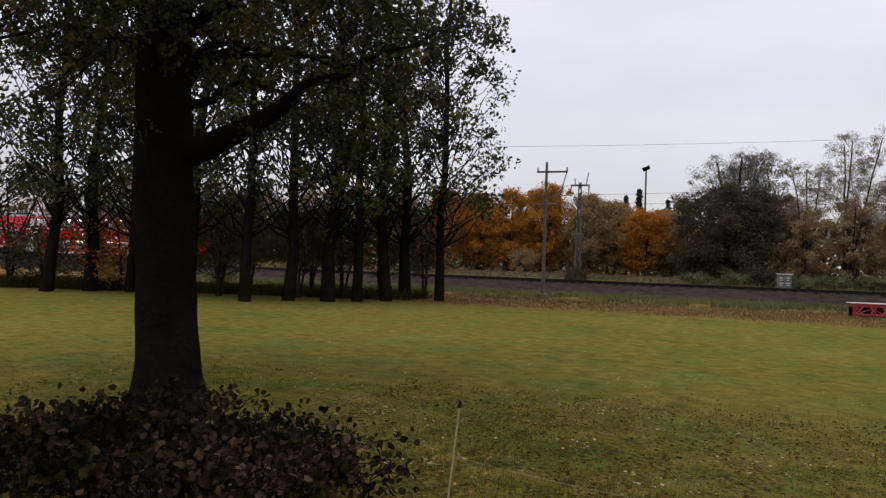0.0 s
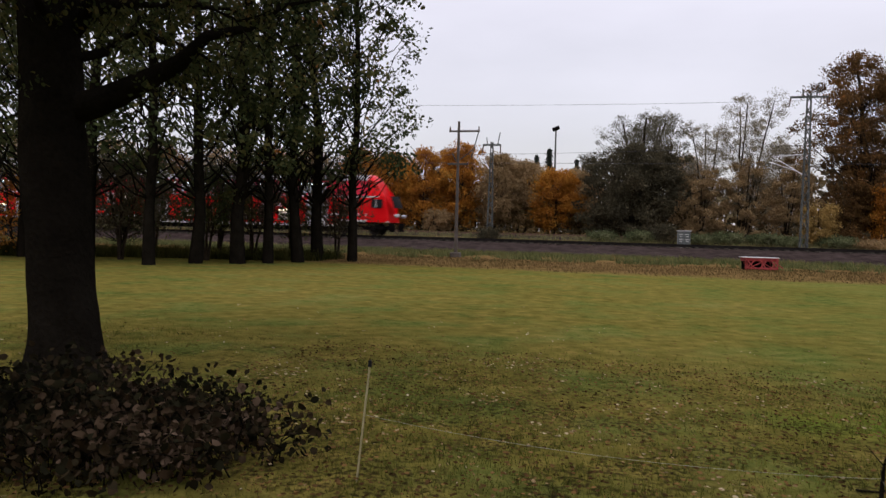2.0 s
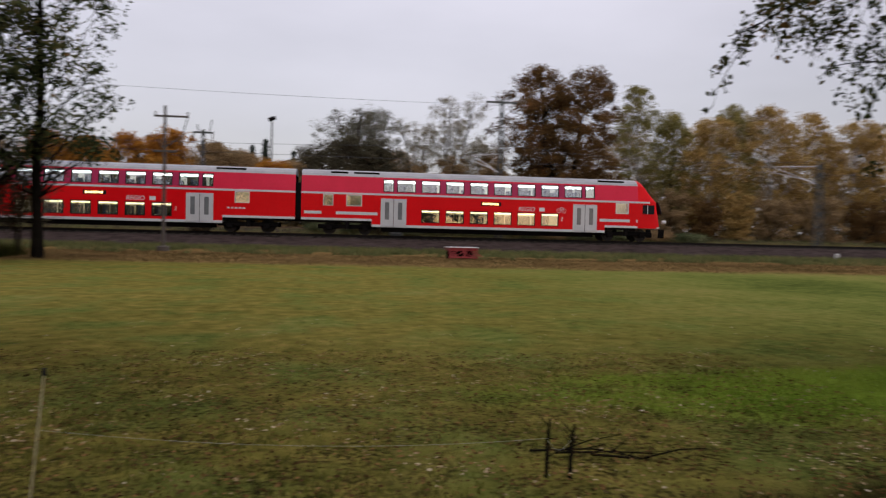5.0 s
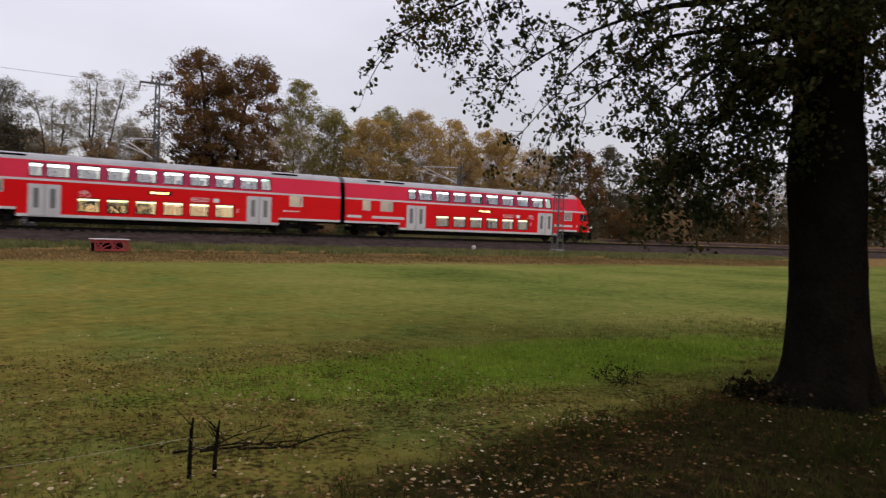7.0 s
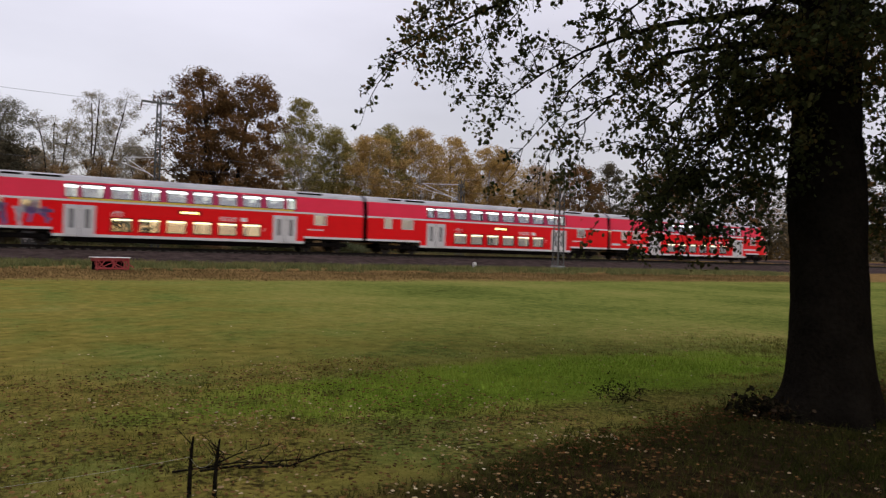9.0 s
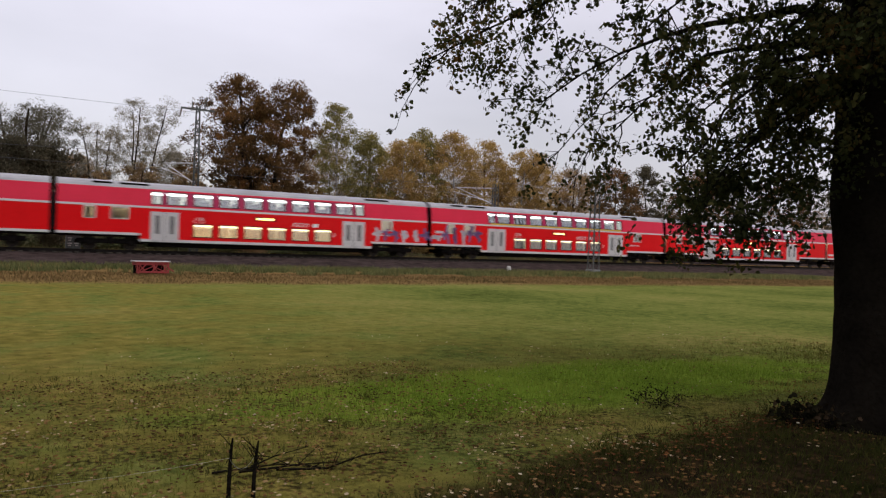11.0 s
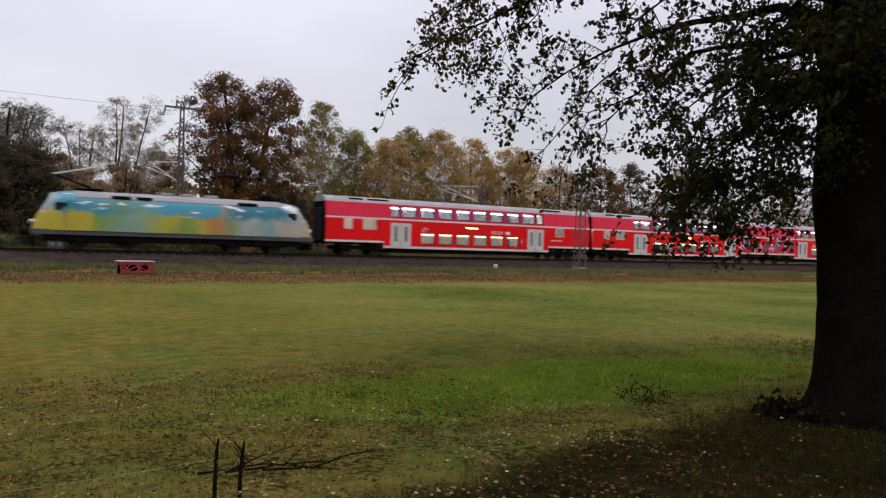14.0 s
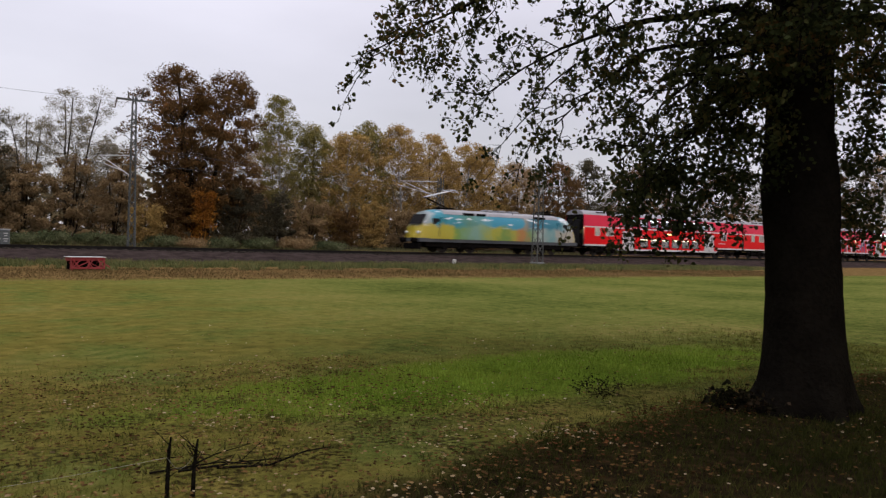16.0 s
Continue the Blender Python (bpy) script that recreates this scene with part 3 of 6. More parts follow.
def make_tree(name, height, width, low, count, leaf, leaf_mat, bark, seed, shape="oval", clumps=60, trunk=0.2, spread=0.55, stems=1, label="", category="tree", fine=True):
    """A tapered trunk with limbs and boughs, and a crown of many leaves in uneven clumps."""
    rng = np.random.default_rng(seed)
    if fine:
        count, leaf, clumps, spread = int(count * DENSE * 1.75), leaf * 0.92, int(clumps * 2.7), spread * 0.8
    else:
        count, leaf, clumps = int(count * DENSE), leaf * 1.17, int(clumps * 1.6)
    tree = base(name)
    wood = Tubes()
    axes = []
    for k in range(stems):
        lean = rng.normal(size=2) * 0.03 * height + (np.array([0, 0]) if stems == 1 else np.array([math.cos(k * 2.4), math.sin(k * 2.4)]) * width * 0.22)
        n = 9
        t = np.linspace(0, 1, n)
        p = np.stack([lean[0] * t ** 1.3, lean[1] * t ** 1.3, t * height * 0.93], 1)
        p[1:, :2] += np.cumsum(rng.normal(size=(n - 1, 2)) * 0.012 * height, axis=0) * 0.6
        if stems > 1:
            p[:, :2] += np.array([math.cos(k * 2.4), math.sin(k * 2.4)]) * trunk * 1.2
        p[0, 2] = -0.15
        wood.add(p, trunk * (1.25 - t) ** 0.9 * np.where(t < 0.05, 1.25, 1) / 1.25 + 0.012, 7)
        axes.append(p)
    cl = []
    ph = rng.uniform(0, 6.28, 3)
    for k in range(clumps):
        q = rng.beta(1.25, 1.1)
        a = rng.uniform(0, 2 * math.pi)
        uneven = 1 + 0.12 * math.sin(3 * a + ph[0] + q * 4) + 0.09 * math.sin(5 * a + ph[1]) + 0.1 * rng.normal()
        r = width * 0.5 * envelope(shape, q) * uneven * math.sqrt(rng.uniform(0.12, 1))
        z = low + (height - low) * q
        ax = axes[k % stems]
        cx, cy = np.interp(z, ax[:, 2], ax[:, 0]), np.interp(z, ax[:, 2], ax[:, 1])
        c = np.array([cx + r * math.cos(a), cy + r * math.sin(a), z])
        cl.append(c)
        if not fine or k % 2:
            z0 = max(low * 0.7, z - r * rng.uniform(0.5, 1.3) - 0.3)
            start = np.array([np.interp(z0, ax[:, 2], ax[:, 0]), np.interp(z0, ax[:, 2], ax[:, 1]), z0])
            th = max(0.01, trunk * 0.24 * (1 - z0 / height) + 0.006)
            wood.add(curve_between(start, c, -0.05 * r, 5, 0.04 * (r + 0.3), rng), np.linspace(th, 0.008 + leaf * 0.03, 5), 3)
            for _ in range(1 if k % 4 == 1 else 0):
                e = c + rng.normal(size=3) * spread * 0.8
                wood.add(curve_between(start + (c - start) * 0.6, e, 0.02, 4, 0.05, rng), np.linspace(th * 0.35, 0.005, 4), 3)
    cl = np.array(cl)
    pick = rng.integers(0, len(cl), count)
    size = rng.uniform(0.45, 1.4, len(cl))[pick][:, None]
    way = rng.normal(size=(count, 3))
    way *= (rng.random(count) ** 0.45 / np.linalg.norm(way, axis=1))[:, None]
    pts = cl[pick] + way * spread * 1.75 * size * np.array([1, 1, 0.72])
    pts = pts[pts[:, 2] > 0.05]
    part("trunk", wood.mesh(), bark, tree, smooth=True)
    part("crown", leaves_mesh(pts, leaf, rng, simple=fine), leaf_mat, tree)
    return tagged(tree, label, category)


def make_near_tree(name, m, trunk_r, trunk_h, limb_ends, fillers, seed, label, twigs=15, per=8, leaf=0.051, lean=0.0, bare=()):
    """A big tree close by: ridged trunk with root flare, drooping limbs, twigs, and single leaves."""
    rng = np.random.default_rng(seed)
    tree = base(name, m)
    n, sides = 64, 34
    v = []
    for i in range(n):
        q = i / (n - 1)
        z = -0.2 + q * (trunk_h + 0.2)
        flare = 1 + 0.42 * math.exp(-max(0, z) / 0.2) + 0.1 * math.exp(-((z - 2.2) / 0.5) ** 2)
        taper = 1 - 0.28 * q
        ox, oy = 0.05 * math.sin(z * 0.9 + seed) + lean * z, 0.05 * math.sin(z * 1.3 + 2 * seed)
        for j in range(sides):
            a = 2 * math.pi * j / sides
            root = 1 + 0.16 * math.cos(5 * a + seed) * math.exp(-max(0, z) / 0.4)
            rough = 1 + 0.09 * noise.noise((math.cos(a) * 2.2, math.sin(a) * 2.2, z * 1.5 + seed)) + 0.05 * noise.noise((math.cos(a) * 9, math.sin(a) * 9, z * 2.5))
            swell = 1 + 0.3 * max(0, math.cos(a + 0.96)) ** 2 * math.exp(-((z - 0.35) / 0.45) ** 2)
            r = trunk_r * flare * taper * root * rough * swell
            v.append((ox + r * math.cos(a), oy + r * math.sin(a), z))
    f = [(i * sides + j, i * sides + (j + 1) % sides, (i + 1) * sides + (j + 1) % sides, (i + 1) * sides + j) for i in range(n - 1) for j in range(sides)]
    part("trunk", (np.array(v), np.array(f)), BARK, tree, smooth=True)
    wood, pts = Tubes(), []
    for (ex, ey, ez), z0, thick in limb_ends:
        start = np.array([0, 0, z0])
        end = np.array([ex, ey, ez])
        path = curve_between(start, end, 0.0 if thick > 0.15 else 0.4 + 0.12 * (z0 - ez if z0 > ez else 0), 9, 0.045, rng)
        wood.add(path, 0.007 + thick * 0.85 * (1 - np.linspace(0, 1, 9)) ** 1.7, 7)
        span = np.linalg.norm(end - start)
        for k in range(int(twigs * max(1, span / 3))):
            q = 1 - 0.78 * rng.random() ** 1.3
            i = min(7, int(q * 8))
            o = path[i] + (path[i + 1] - path[i]) * (q * 8 - i)
            d = (end - start) / span * 0.55 + rng.normal(size=3) * 0.6
            d[2] -= 0.25
            d /= np.linalg.norm(d)
            ln = rng.uniform(0.3, 0.8)
            tw = curve_between(o, o + d * ln + np.array([0, 0, -0.15 * ln]), 0.05, 5, 0.03, rng)
            wood.add(tw, np.linspace(0.008, 0.0025, 5), 4)
            for _ in range(per):
                u = rng.uniform(0.15, 1)
                j = min(3, int(u * 4))
                o2 = tw[j] + (tw[j + 1] - tw[j]) * (u * 4 - j)
                d2 = rng.normal(size=3) * 0.7 + d * 0.5 - np.array([0, 0, 0.35])
                d2 *= rng.uniform(0.08, 0.2) / np.linalg.norm(d2)
                e2 = o2 + d2
                wood.add(np.stack([o2, (o2 + e2) / 2 + rng.normal(size=3) * 0.012, e2]), [0.0035, 0.0025, 0.0015], 3)
                for _ in range(rng.integers(3, 9)):
                    pts.append(o2 + d2 * rng.uniform(0.35, 1.05) + rng.normal(size=3) * 0.026)
    for (cx, cy, cz), (rx, ry, rz), k in fillers:
        for c in rng.normal(size=(k // 30, 3)) * 0.5:
            o = np.array([cx, cy, cz]) + c * np.array([rx, ry, rz])
            d = rng.normal(size=3) * np.array([1, 1, 0.5]) + np.array([0, 0, -0.45])
            d *= rng.uniform(0.25, 0.5) / np.linalg.norm(d)
            spray_line = curve_between(o - d * 0.5, o + d * 0.5, 0.06, 5, 0.02, rng)
            wood.add(spray_line, [0.005, 0.004, 0.003, 0.0025, 0.0015], 3)
            u = rng.random(30)
            pts.extend(o + (u[:, None] - 0.5) * d + rng.normal(size=(30, 3)) * 0.052)
    for (a, b), thick in bare:
        # a leafless hanging branch with fine side twigs
        a, b = np.array(a), np.array(b)
        path = curve_between(a, b, 0.12, 8, 0.03, rng)
        wood.add(path, np.linspace(thick, 0.002, 8), 5)
        for _ in range(11):
            i = rng.integers(2, 7)
            d = (b - a) * rng.uniform(0.12, 0.35) + rng.normal(size=3) * 0.09
            wood.add(curve_between(path[i], path[i] + d, 0.03, 4, 0.015, rng), [0.004, 0.003, 0.002, 0.001], 3)
    top = []
    for k in range(560):
        d = rng.normal(size=3)
        d *= rng.uniform(0.55, 1) ** 0.5 / np.linalg.norm(d)
        c = np.array([3.7 * d[0], 3.7 * d[1], 8.7 + 2.6 * d[2]])
        if k % 3 == 0:
            wood.add(curve_between((0, 0, 5.0 + rng.uniform(0, 2)), c, 0.2, 5, 0.1, rng), np.linspace(0.06, 0.01, 5), 4)
        top.append(c + rng.normal(size=(34, 3)) * 0.42)
    top = np.concatenate(top)
    part("treetop", leaves_mesh(top[top[:, 2] > 6.4], 0.2, rng), LEAF_NEAR, tree)
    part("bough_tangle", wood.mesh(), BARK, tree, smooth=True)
    part("crown", leaves_mesh(np.array(pts), leaf, rng, folded=True, droop=0.5, narrow=0.72), LEAF_NEAR, tree)
    return tagged(tree, label, "tree")


def build_bramble(m, rx, ry, h, stems, leaf, seed, label):
    rng = np.random.default_rng(seed)
    thing = base("bramble_bush", m)
    wood, pts = Tubes(), []
    for k in range(stems):
        a, q = rng.uniform(0, 2 * math.pi), math.sqrt(rng.random())
        x, y = rx * q * math.cos(a), ry * q * math.sin(a)
        top = h * (1 - 0.5 * q * q) * rng.uniform(0.55, 1.1) * (1 + 0.5 * noise.noise((x * 1.3, y * 1.3, seed)))
        if k % 23 == 0:
            top *= 1.35
        d = rng.normal(size=2) * 0.3 * min(1, rx)
        t = np.linspace(0, 1, 7)
        p = np.stack([x + d[0] * t ** 1.4, y + d[1] * t ** 1.4, top * (1.9 * t - 1.0 * t * t) * 1.1], 1)
        p[:, :2] += rng.normal(size=(7, 2)) * 0.015
        wood.add(p, np.linspace(0.006, 0.002, 7), 4)
        for _ in range(22):
            i = rng.integers(1, 7)
            pts.append(p[i] + rng.normal(size=3) * 0.07)
    part("stem_tangle", wood.mesh(), BARK, thing)
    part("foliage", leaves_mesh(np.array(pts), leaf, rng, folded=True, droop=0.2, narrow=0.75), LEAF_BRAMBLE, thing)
    return tagged(thing, label, "bush")


# ---------------------------------------------------------------- the train
HALF, FOLD, EAVE_Y, EAVE = 1.392, 2.95, 1.2, 4.1


def side_y(z):
    return HALF if z <= FOLD else HALF - (HALF - EAVE_Y) * (z - FOLD) / (EAVE - FOLD)


def wall_mesh(us, zs, holes, sign, bottom):
    """A side wall as a grid with real openings; bottom(u) gives its lower edge."""
    bm = bmesh.new()
    grid = {}

    def vert(u, z):
        key = (round(u, 4), round(z, 4))
        if key not in grid:
            grid[key] = bm.verts.new((u, sign * side_y(z), z))
        return grid[key]
    for u0, u1 in zip(us, us[1:]):
        for z0, z1 in zip(zs, zs[1:]):
            um, zm = (u0 + u1) / 2, (z0 + z1) / 2
            if any(a < um < b and c < zm < d for a, b, c, d in holes) or zm < bottom(um):
                continue
            q = [vert(u0, z0), vert(u1, z0), vert(u1, z1), vert(u0, z1)]
            bm.faces.new(q if sign < 0 else q[::-1])
    return bm


def frame_ring(u0, u1, z0, z1, sign, w=0.05):
    """A window's rubber frame, set into the wall's opening."""
    bm = bmesh.new()
    for a, b, c, d in ((u0, u1, z0, z0 + w), (u0, u1, z1 - w, z1), (u0, u0 + w, z0 + w, z1 - w), (u1 - w, u1, z0 + w, z1 - w)):
        vs = []
        for depth in (0.012, -0.07):
            for u, z in ((a, c), (b, c), (b, d), (a, d)):
                vs.append(bm.verts.new((u, sign * (side_y(z) + depth), z)))
        for f in ((0, 1, 2, 3), (7, 6, 5, 4), (0, 4, 5, 1), (1, 5, 6, 2), (2, 6, 7, 3), (3, 7, 4, 0)):
            bm.faces.new([vs[i] for i in f])
    bmesh.ops.recalc_face_normals(bm, faces=bm.faces)
    return bm


def pane_mesh(u0, u1, z0, z1, sign, depth=-0.03):
    bm = bmesh.new()
    vs = []
    for d in (depth, depth - 0.012):
        for u, z in ((u0, z0), (u1, z0), (u1, z1), (u0, z1)):
            vs.append(bm.verts.new((u, sign * (side_y(z) + d), z)))
    for f in ((0, 1, 2, 3), (7, 6, 5, 4), (0, 4, 5, 1), (1, 5, 6, 2), (2, 6, 7, 3), (3, 7, 4, 0)):
        bm.faces.new([vs[i] for i in f])
    bmesh.ops.recalc_face_normals(bm, faces=bm.faces)
    return bm


def loft(rings, close=True):
    bm = bmesh.new()
    rows = [[bm.verts.new(p) for p in r] for r in rings]
    for a, b in zip(rows, rows[1:]):
        for i in range(len(a) - 1):
            bm.faces.new((a[i], a[i + 1], b[i + 1], b[i]))
    if close:
        for r in (rows[0], rows[-1]):
            bm.faces.new(r)
    bmesh.ops.recalc_face_normals(bm, faces=bm.faces)
    return bm


ROOF_PROFILE = ((-EAVE_Y, EAVE), (-1.1, 4.27), (-0.9, 4.43), (-0.55, 4.55), (0, 4.6), (0.55, 4.55), (0.9, 4.43), (1.1, 4.27), (EAVE_Y, EAVE))


def add_bogie(car, x, gauge=0.75, wheel_r=0.46, wb=2.5):
    bogie = part("bogie", box(x - wb / 2 - 0.8, x + wb / 2 + 0.8, -1.12, 1.12, 0.42, 0.72, 0.05), UNDER, car)
    for dx in (-wb / 2, wb / 2):
        bm = bmesh.new()
        for sy in (-gauge, gauge):
            add_rod(bm, (0, sy - 0.065, 0), (0, sy + 0.065, 0), wheel_r, sides=28)
            for k in range(6):
                a = k * math.pi / 3
                add_rod(bm, (0.25 * math.cos(a), sy - 0.075, 0.25 * math.sin(a)), (0.25 * math.cos(a), sy + 0.075, 0.25 * math.sin(a)), 0.03, sides=6)
        add_rod(bm, (0, -1.0, 0), (0, 1.0, 0), 0.08, sides=12)
        wset = part("wheelset", bm, STEELWHEEL, car)
        wset.location = (x + dx, 0, wheel_r)
        for sy in (-1.13, 1.13):
            part("axle_box", box(x + dx - 0.2, x + dx + 0.2, sy - 0.11, sy + 0.11, 0.3, 0.66, 0.04), UNDER, bogie)
    for sy in (-1.15, 1.15):
        part("spring", rod((x, sy, 0.4), (x, sy, 0.85), 0.16, sides=12), UNDER, bogie)
    return bogie


def windows_of(length):
    c = length / 2
    ws = [(c + (k - 3.5) * 1.74 - 0.66, c + (k - 3.5) * 1.74 + 0.66, 3.08, 3.98, "up") for k in range(8)]
    ws += [(c - 7.72, c - 6.98, 3.08, 3.98, "up"), (c + 6.98, c + 7.72, 3.08, 3.98, "up")]
    ws += [(c + (k - 2.5) * 1.74 - 0.66, c + (k - 2.5) * 1.74 + 0.66, 0.98, 1.92, "low") for k in range(6)]
    ws += [(length - 4.3, length - 3.3, 2.02, 2.82, "end"), (1.7, 2.4, 2.02, 2.82, "end"), (3.3, 4.4, 2.02, 2.82, "end")]
    return ws


def text_part(words, size, u, z, car, sign, mat):
    cu = bpy.data.curves.new("lettering", "FONT")
    cu.body, cu.size, cu.extrude, cu.shear = words, size, 0.003, 0.2
    cu.materials.append(mat)
    ob = new("lettering", cu)
    ob.parent = car
    ob.matrix_basis = pose(u, sign * (HALF + 0.006), z, 90, 0, 0 if sign < 0 else 180)
    return ob


def build_coach(name, length, cab=False):
    """A double-deck coach. Local x runs forward from its rear end, z from the rail's top."""
    car = base(name)
    front = length - 2.6 if cab else length - 0.2
    wins = windows_of(length)
    doors = (6.62, length - 6.62)
    holes = [(a, b, c, d) for a, b, c, d, _ in wins]

    def bottom(u):
        return 0.6 if 5.1 < u < length - 5.1 else 1.0
    us = sorted({0.2, front, 5.1, length - 5.1, *(x for w in wins for x in w[:2])} | {0.2 + k for k in range(1, int(front))})
    us = [u for u in us if 0.2 <= u <= front]
    zs = sorted({0.6, 1.0, FOLD, EAVE, 0.98, 1.92, 2.02, 2.82, 3.08, 3.98})
    for sign in (-1, 1):
        part("side_wall", wall_mesh(us, [z for z in zs if z <= FOLD], holes, sign, bottom), RED, car)
        part("upper_side", wall_mesh(us, [z for z in zs if z >= FOLD], holes, sign, bottom), PINKRED, car)
        bm = wall_mesh([u for u in us if 5.1 <= u <= length - 5.1], zs, holes, sign, bottom)
        bmesh.ops.translate(bm, verts=bm.verts, vec=(0, -sign * 0.075, 0))
        ups = sorted(w[:2] for w in wins if w[4] == "up")
        for (_, a), (b, _) in zip(ups, ups[1:]):
            panel = wall_mesh([a, b], [3.08, 3.98], [], sign, bottom)
            bmesh.ops.translate(panel, verts=panel.verts, vec=(0, sign * 0.004, 0))
            part("window_pillar", panel, MAUVE, car, "dark mauve pillar between upper windows")
        part("inner_lining", bm, CREAM, car, "cream interior lining")
        for a, b, c, d, kind in wins:
            w = part("window", frame_ring(a, b, c, d, sign), RUBBER if kind != "end" else LIGHTGREY, car)
            part("pane", pane_mesh(a + 0.04, b - 0.04, c + 0.04, d - 0.04, sign), PANE, w).visible_shadow = False
        for dx in doors:
            for k in (-1, 1):
                y0 = sign * (HALF + 0.004)
                leaf = part("door_leaf", box(dx + min(0, k * 0.92) + 0.015, dx + max(0, k * 0.92) - 0.015, min(y0, y0 + sign * 0.03), max(y0, y0 + sign * 0.03), 0.66, 2.62, 0.012), DOORGREY, car, "light grey sliding door leaf")
                g0 = y0 + sign * 0.031
                part("door_glass", box(dx + k * 0.46 - 0.15, dx + k * 0.46 + 0.15, min(g0, g0 + sign * 0.006), max(g0, g0 + sign * 0.006), 1.15, 2.36, 0.002), DOORGLASS, leaf)
            part("door_seam", box(dx - 0.012, dx + 0.012, min(0, sign * (HALF + 0.036)), max(0, sign * (HALF + 0.036)), 0.66, 2.62), RUBBER, car)
        y0, y1 = sorted((sign * (HALF - 0.01), sign * (HALF + 0.012)))
        part("belt_stripe", box(0.2, front + (0.9 if cab else 0), y0, y1, 2.83, 2.96, 0.004), LIGHTGREY, car, "light grey belt stripe")
        part("sill_stripe", box(5.1, length - 5.1, y0, y1, 0.6, 0.78, 0.004), LIGHTGREY, car, "light grey sill stripe")
        part("sill_stripe", box(0.2, 5.1, y0, y1, 1.0, 1.16, 0.004), LIGHTGREY, car, "light grey sill stripe")
        part("sill_stripe", box(length - 5.1, front, y0, y1, 1.0, 1.16, 0.004), LIGHTGREY, car, "light grey sill stripe")
        if cab:
            for a, b in ((0.4, 1.6), (2.6, 5.5), (length - 5.5, length - 3.2), (length - 2.7, length - 0.9)):
                yy = sorted((sign * (HALF - 0.01), sign * (HALF + 0.008)))
                part("side_stripe", box(a, min(b, front), *yy, 1.42, 1.62, 0.004), LIGHTGREY, car)
        disp = part("destination_display", box(length / 2 - 0.75, length / 2 + 0.75, *sorted((sign * (HALF - 0.01), sign * (HALF + 0.008))), 2.32, 2.6, 0.005), RUBBER, car, "amber destination display")
        for k in range(7):
            u = length / 2 - 0.6 + k * 0.17
            part("display_bar", box(u, u + 0.12, *sorted((sign * (HALF + 0.009), sign * (HALF + 0.014))), 2.39, 2.53), AMBER, disp)
        text_part("REGIO", 0.42, length / 2 + (2.0 if sign < 0 else -2.0), 2.02, car, sign, WHITEPRINT)
        part("emblem", box(length / 2 + sign * -3.75 - 0.2, length / 2 + sign * -3.75 + 0.2, *sorted((sign * (HALF - 0.01), sign * (HALF + 0.006))), 2.03, 2.3), WHITEPRINT, car)
        text_part("2", 0.36, length / 2 + (5.15 if sign < 0 else -5.15), 1.4, car, sign, WHITEPRINT)
        # bicycle sign: two rings and a frame
        bm = bmesh.new()
        u0 = length / 2 + (5.2 if cab else -4.6)
        for k in (-0.2, 0.2):
            for j in range(14):
                a0, a1 = j * math.pi / 7, (j + 1) * math.pi / 7
                add_rod(bm, (u0 + k + 0.15 * math.cos(a0), sign * (HALF + 0.006), 2.12 + 0.15 * math.sin(a0)), (u0 + k + 0.15 * math.cos(a1), sign * (HALF + 0.006), 2.12 + 0.15 * math.sin(a1)), 0.014, sides=4)
        for p, q in (((-0.2, 2.12), (-0.08, 2.34)), ((-0.08, 2.34), (0.14, 2.34)), ((0.14, 2.34), (0.2, 2.12)), ((-0.08, 2.34), (0.02, 2.12)), ((0.02, 2.12), (0.14, 2.34))):
            add_rod(bm, (u0 + p[0], sign * (HALF + 0.006), p[1]), (u0 + q[0], sign * (HALF + 0.006), q[1]), 0.014, sides=4)
        part("bicycle_sign", bm, WHITEPRINT, car, "white bicycle symbol")
        for k in range(5):
            u = 4.8 - k * 0.26
            if not cab:
                part("number_bar", box(length - u, length - u + 0.18, *sorted((sign * (HALF - 0.01), sign * (HALF + 0.005))), 1.62, 1.72), WHITEPRINT, car)
    # roof, ends, floors
    if cab:
        rings = [[(u, y, z) for y, z in ROOF_PROFILE] for u in (0.2, front)]
        part("roof", loft(rings), ROOFGREY, car, smooth=False)
        prof = [(-1.0, 1.0), (-1.0, FOLD)] + [(y / HALF, z) for y, z in ROOF_PROFILE] + [(1.0, FOLD), (1.0, 1.0)]
        rings = []
        for q in np.linspace(0, 1, 9):
            row = []
            for yq, z in prof:
                h = (z - 1.0) / 3.6
                # the raked, rounded cab front: the roof ends early, the chest reaches furthest
                end = length - 0.28 - 2.3 * max(0, h - 0.1) ** 2.3
                u = front + (end - front) * q - 0.55 * abs(yq) ** 3 * q * q
                drop = (0.5 * q ** 2.2) * max(0, h - 0.55) / 0.45
                row.append((u, yq * HALF * (1 - 0.13 * q ** 3), z - drop))
            rings.append(row)
        part("cab", loft(rings), RED, car, "raked red driver's cab", smooth=False)
        part("windscreen", loft([[(length - 0.26 - 2.3 * ((z - 1.0) / 3.6 - 0.1) ** 2.3 - 0.55 * abs(y / 1.21) ** 3, y, z - 0.012) for y in (-0.95, -0.7, -0.35, 0, 0.35, 0.7, 0.95)] for z in (2.1, 2.3, 2.55, 2.8, 3.0)], close=False), RUBBER, car, "dark windscreen")
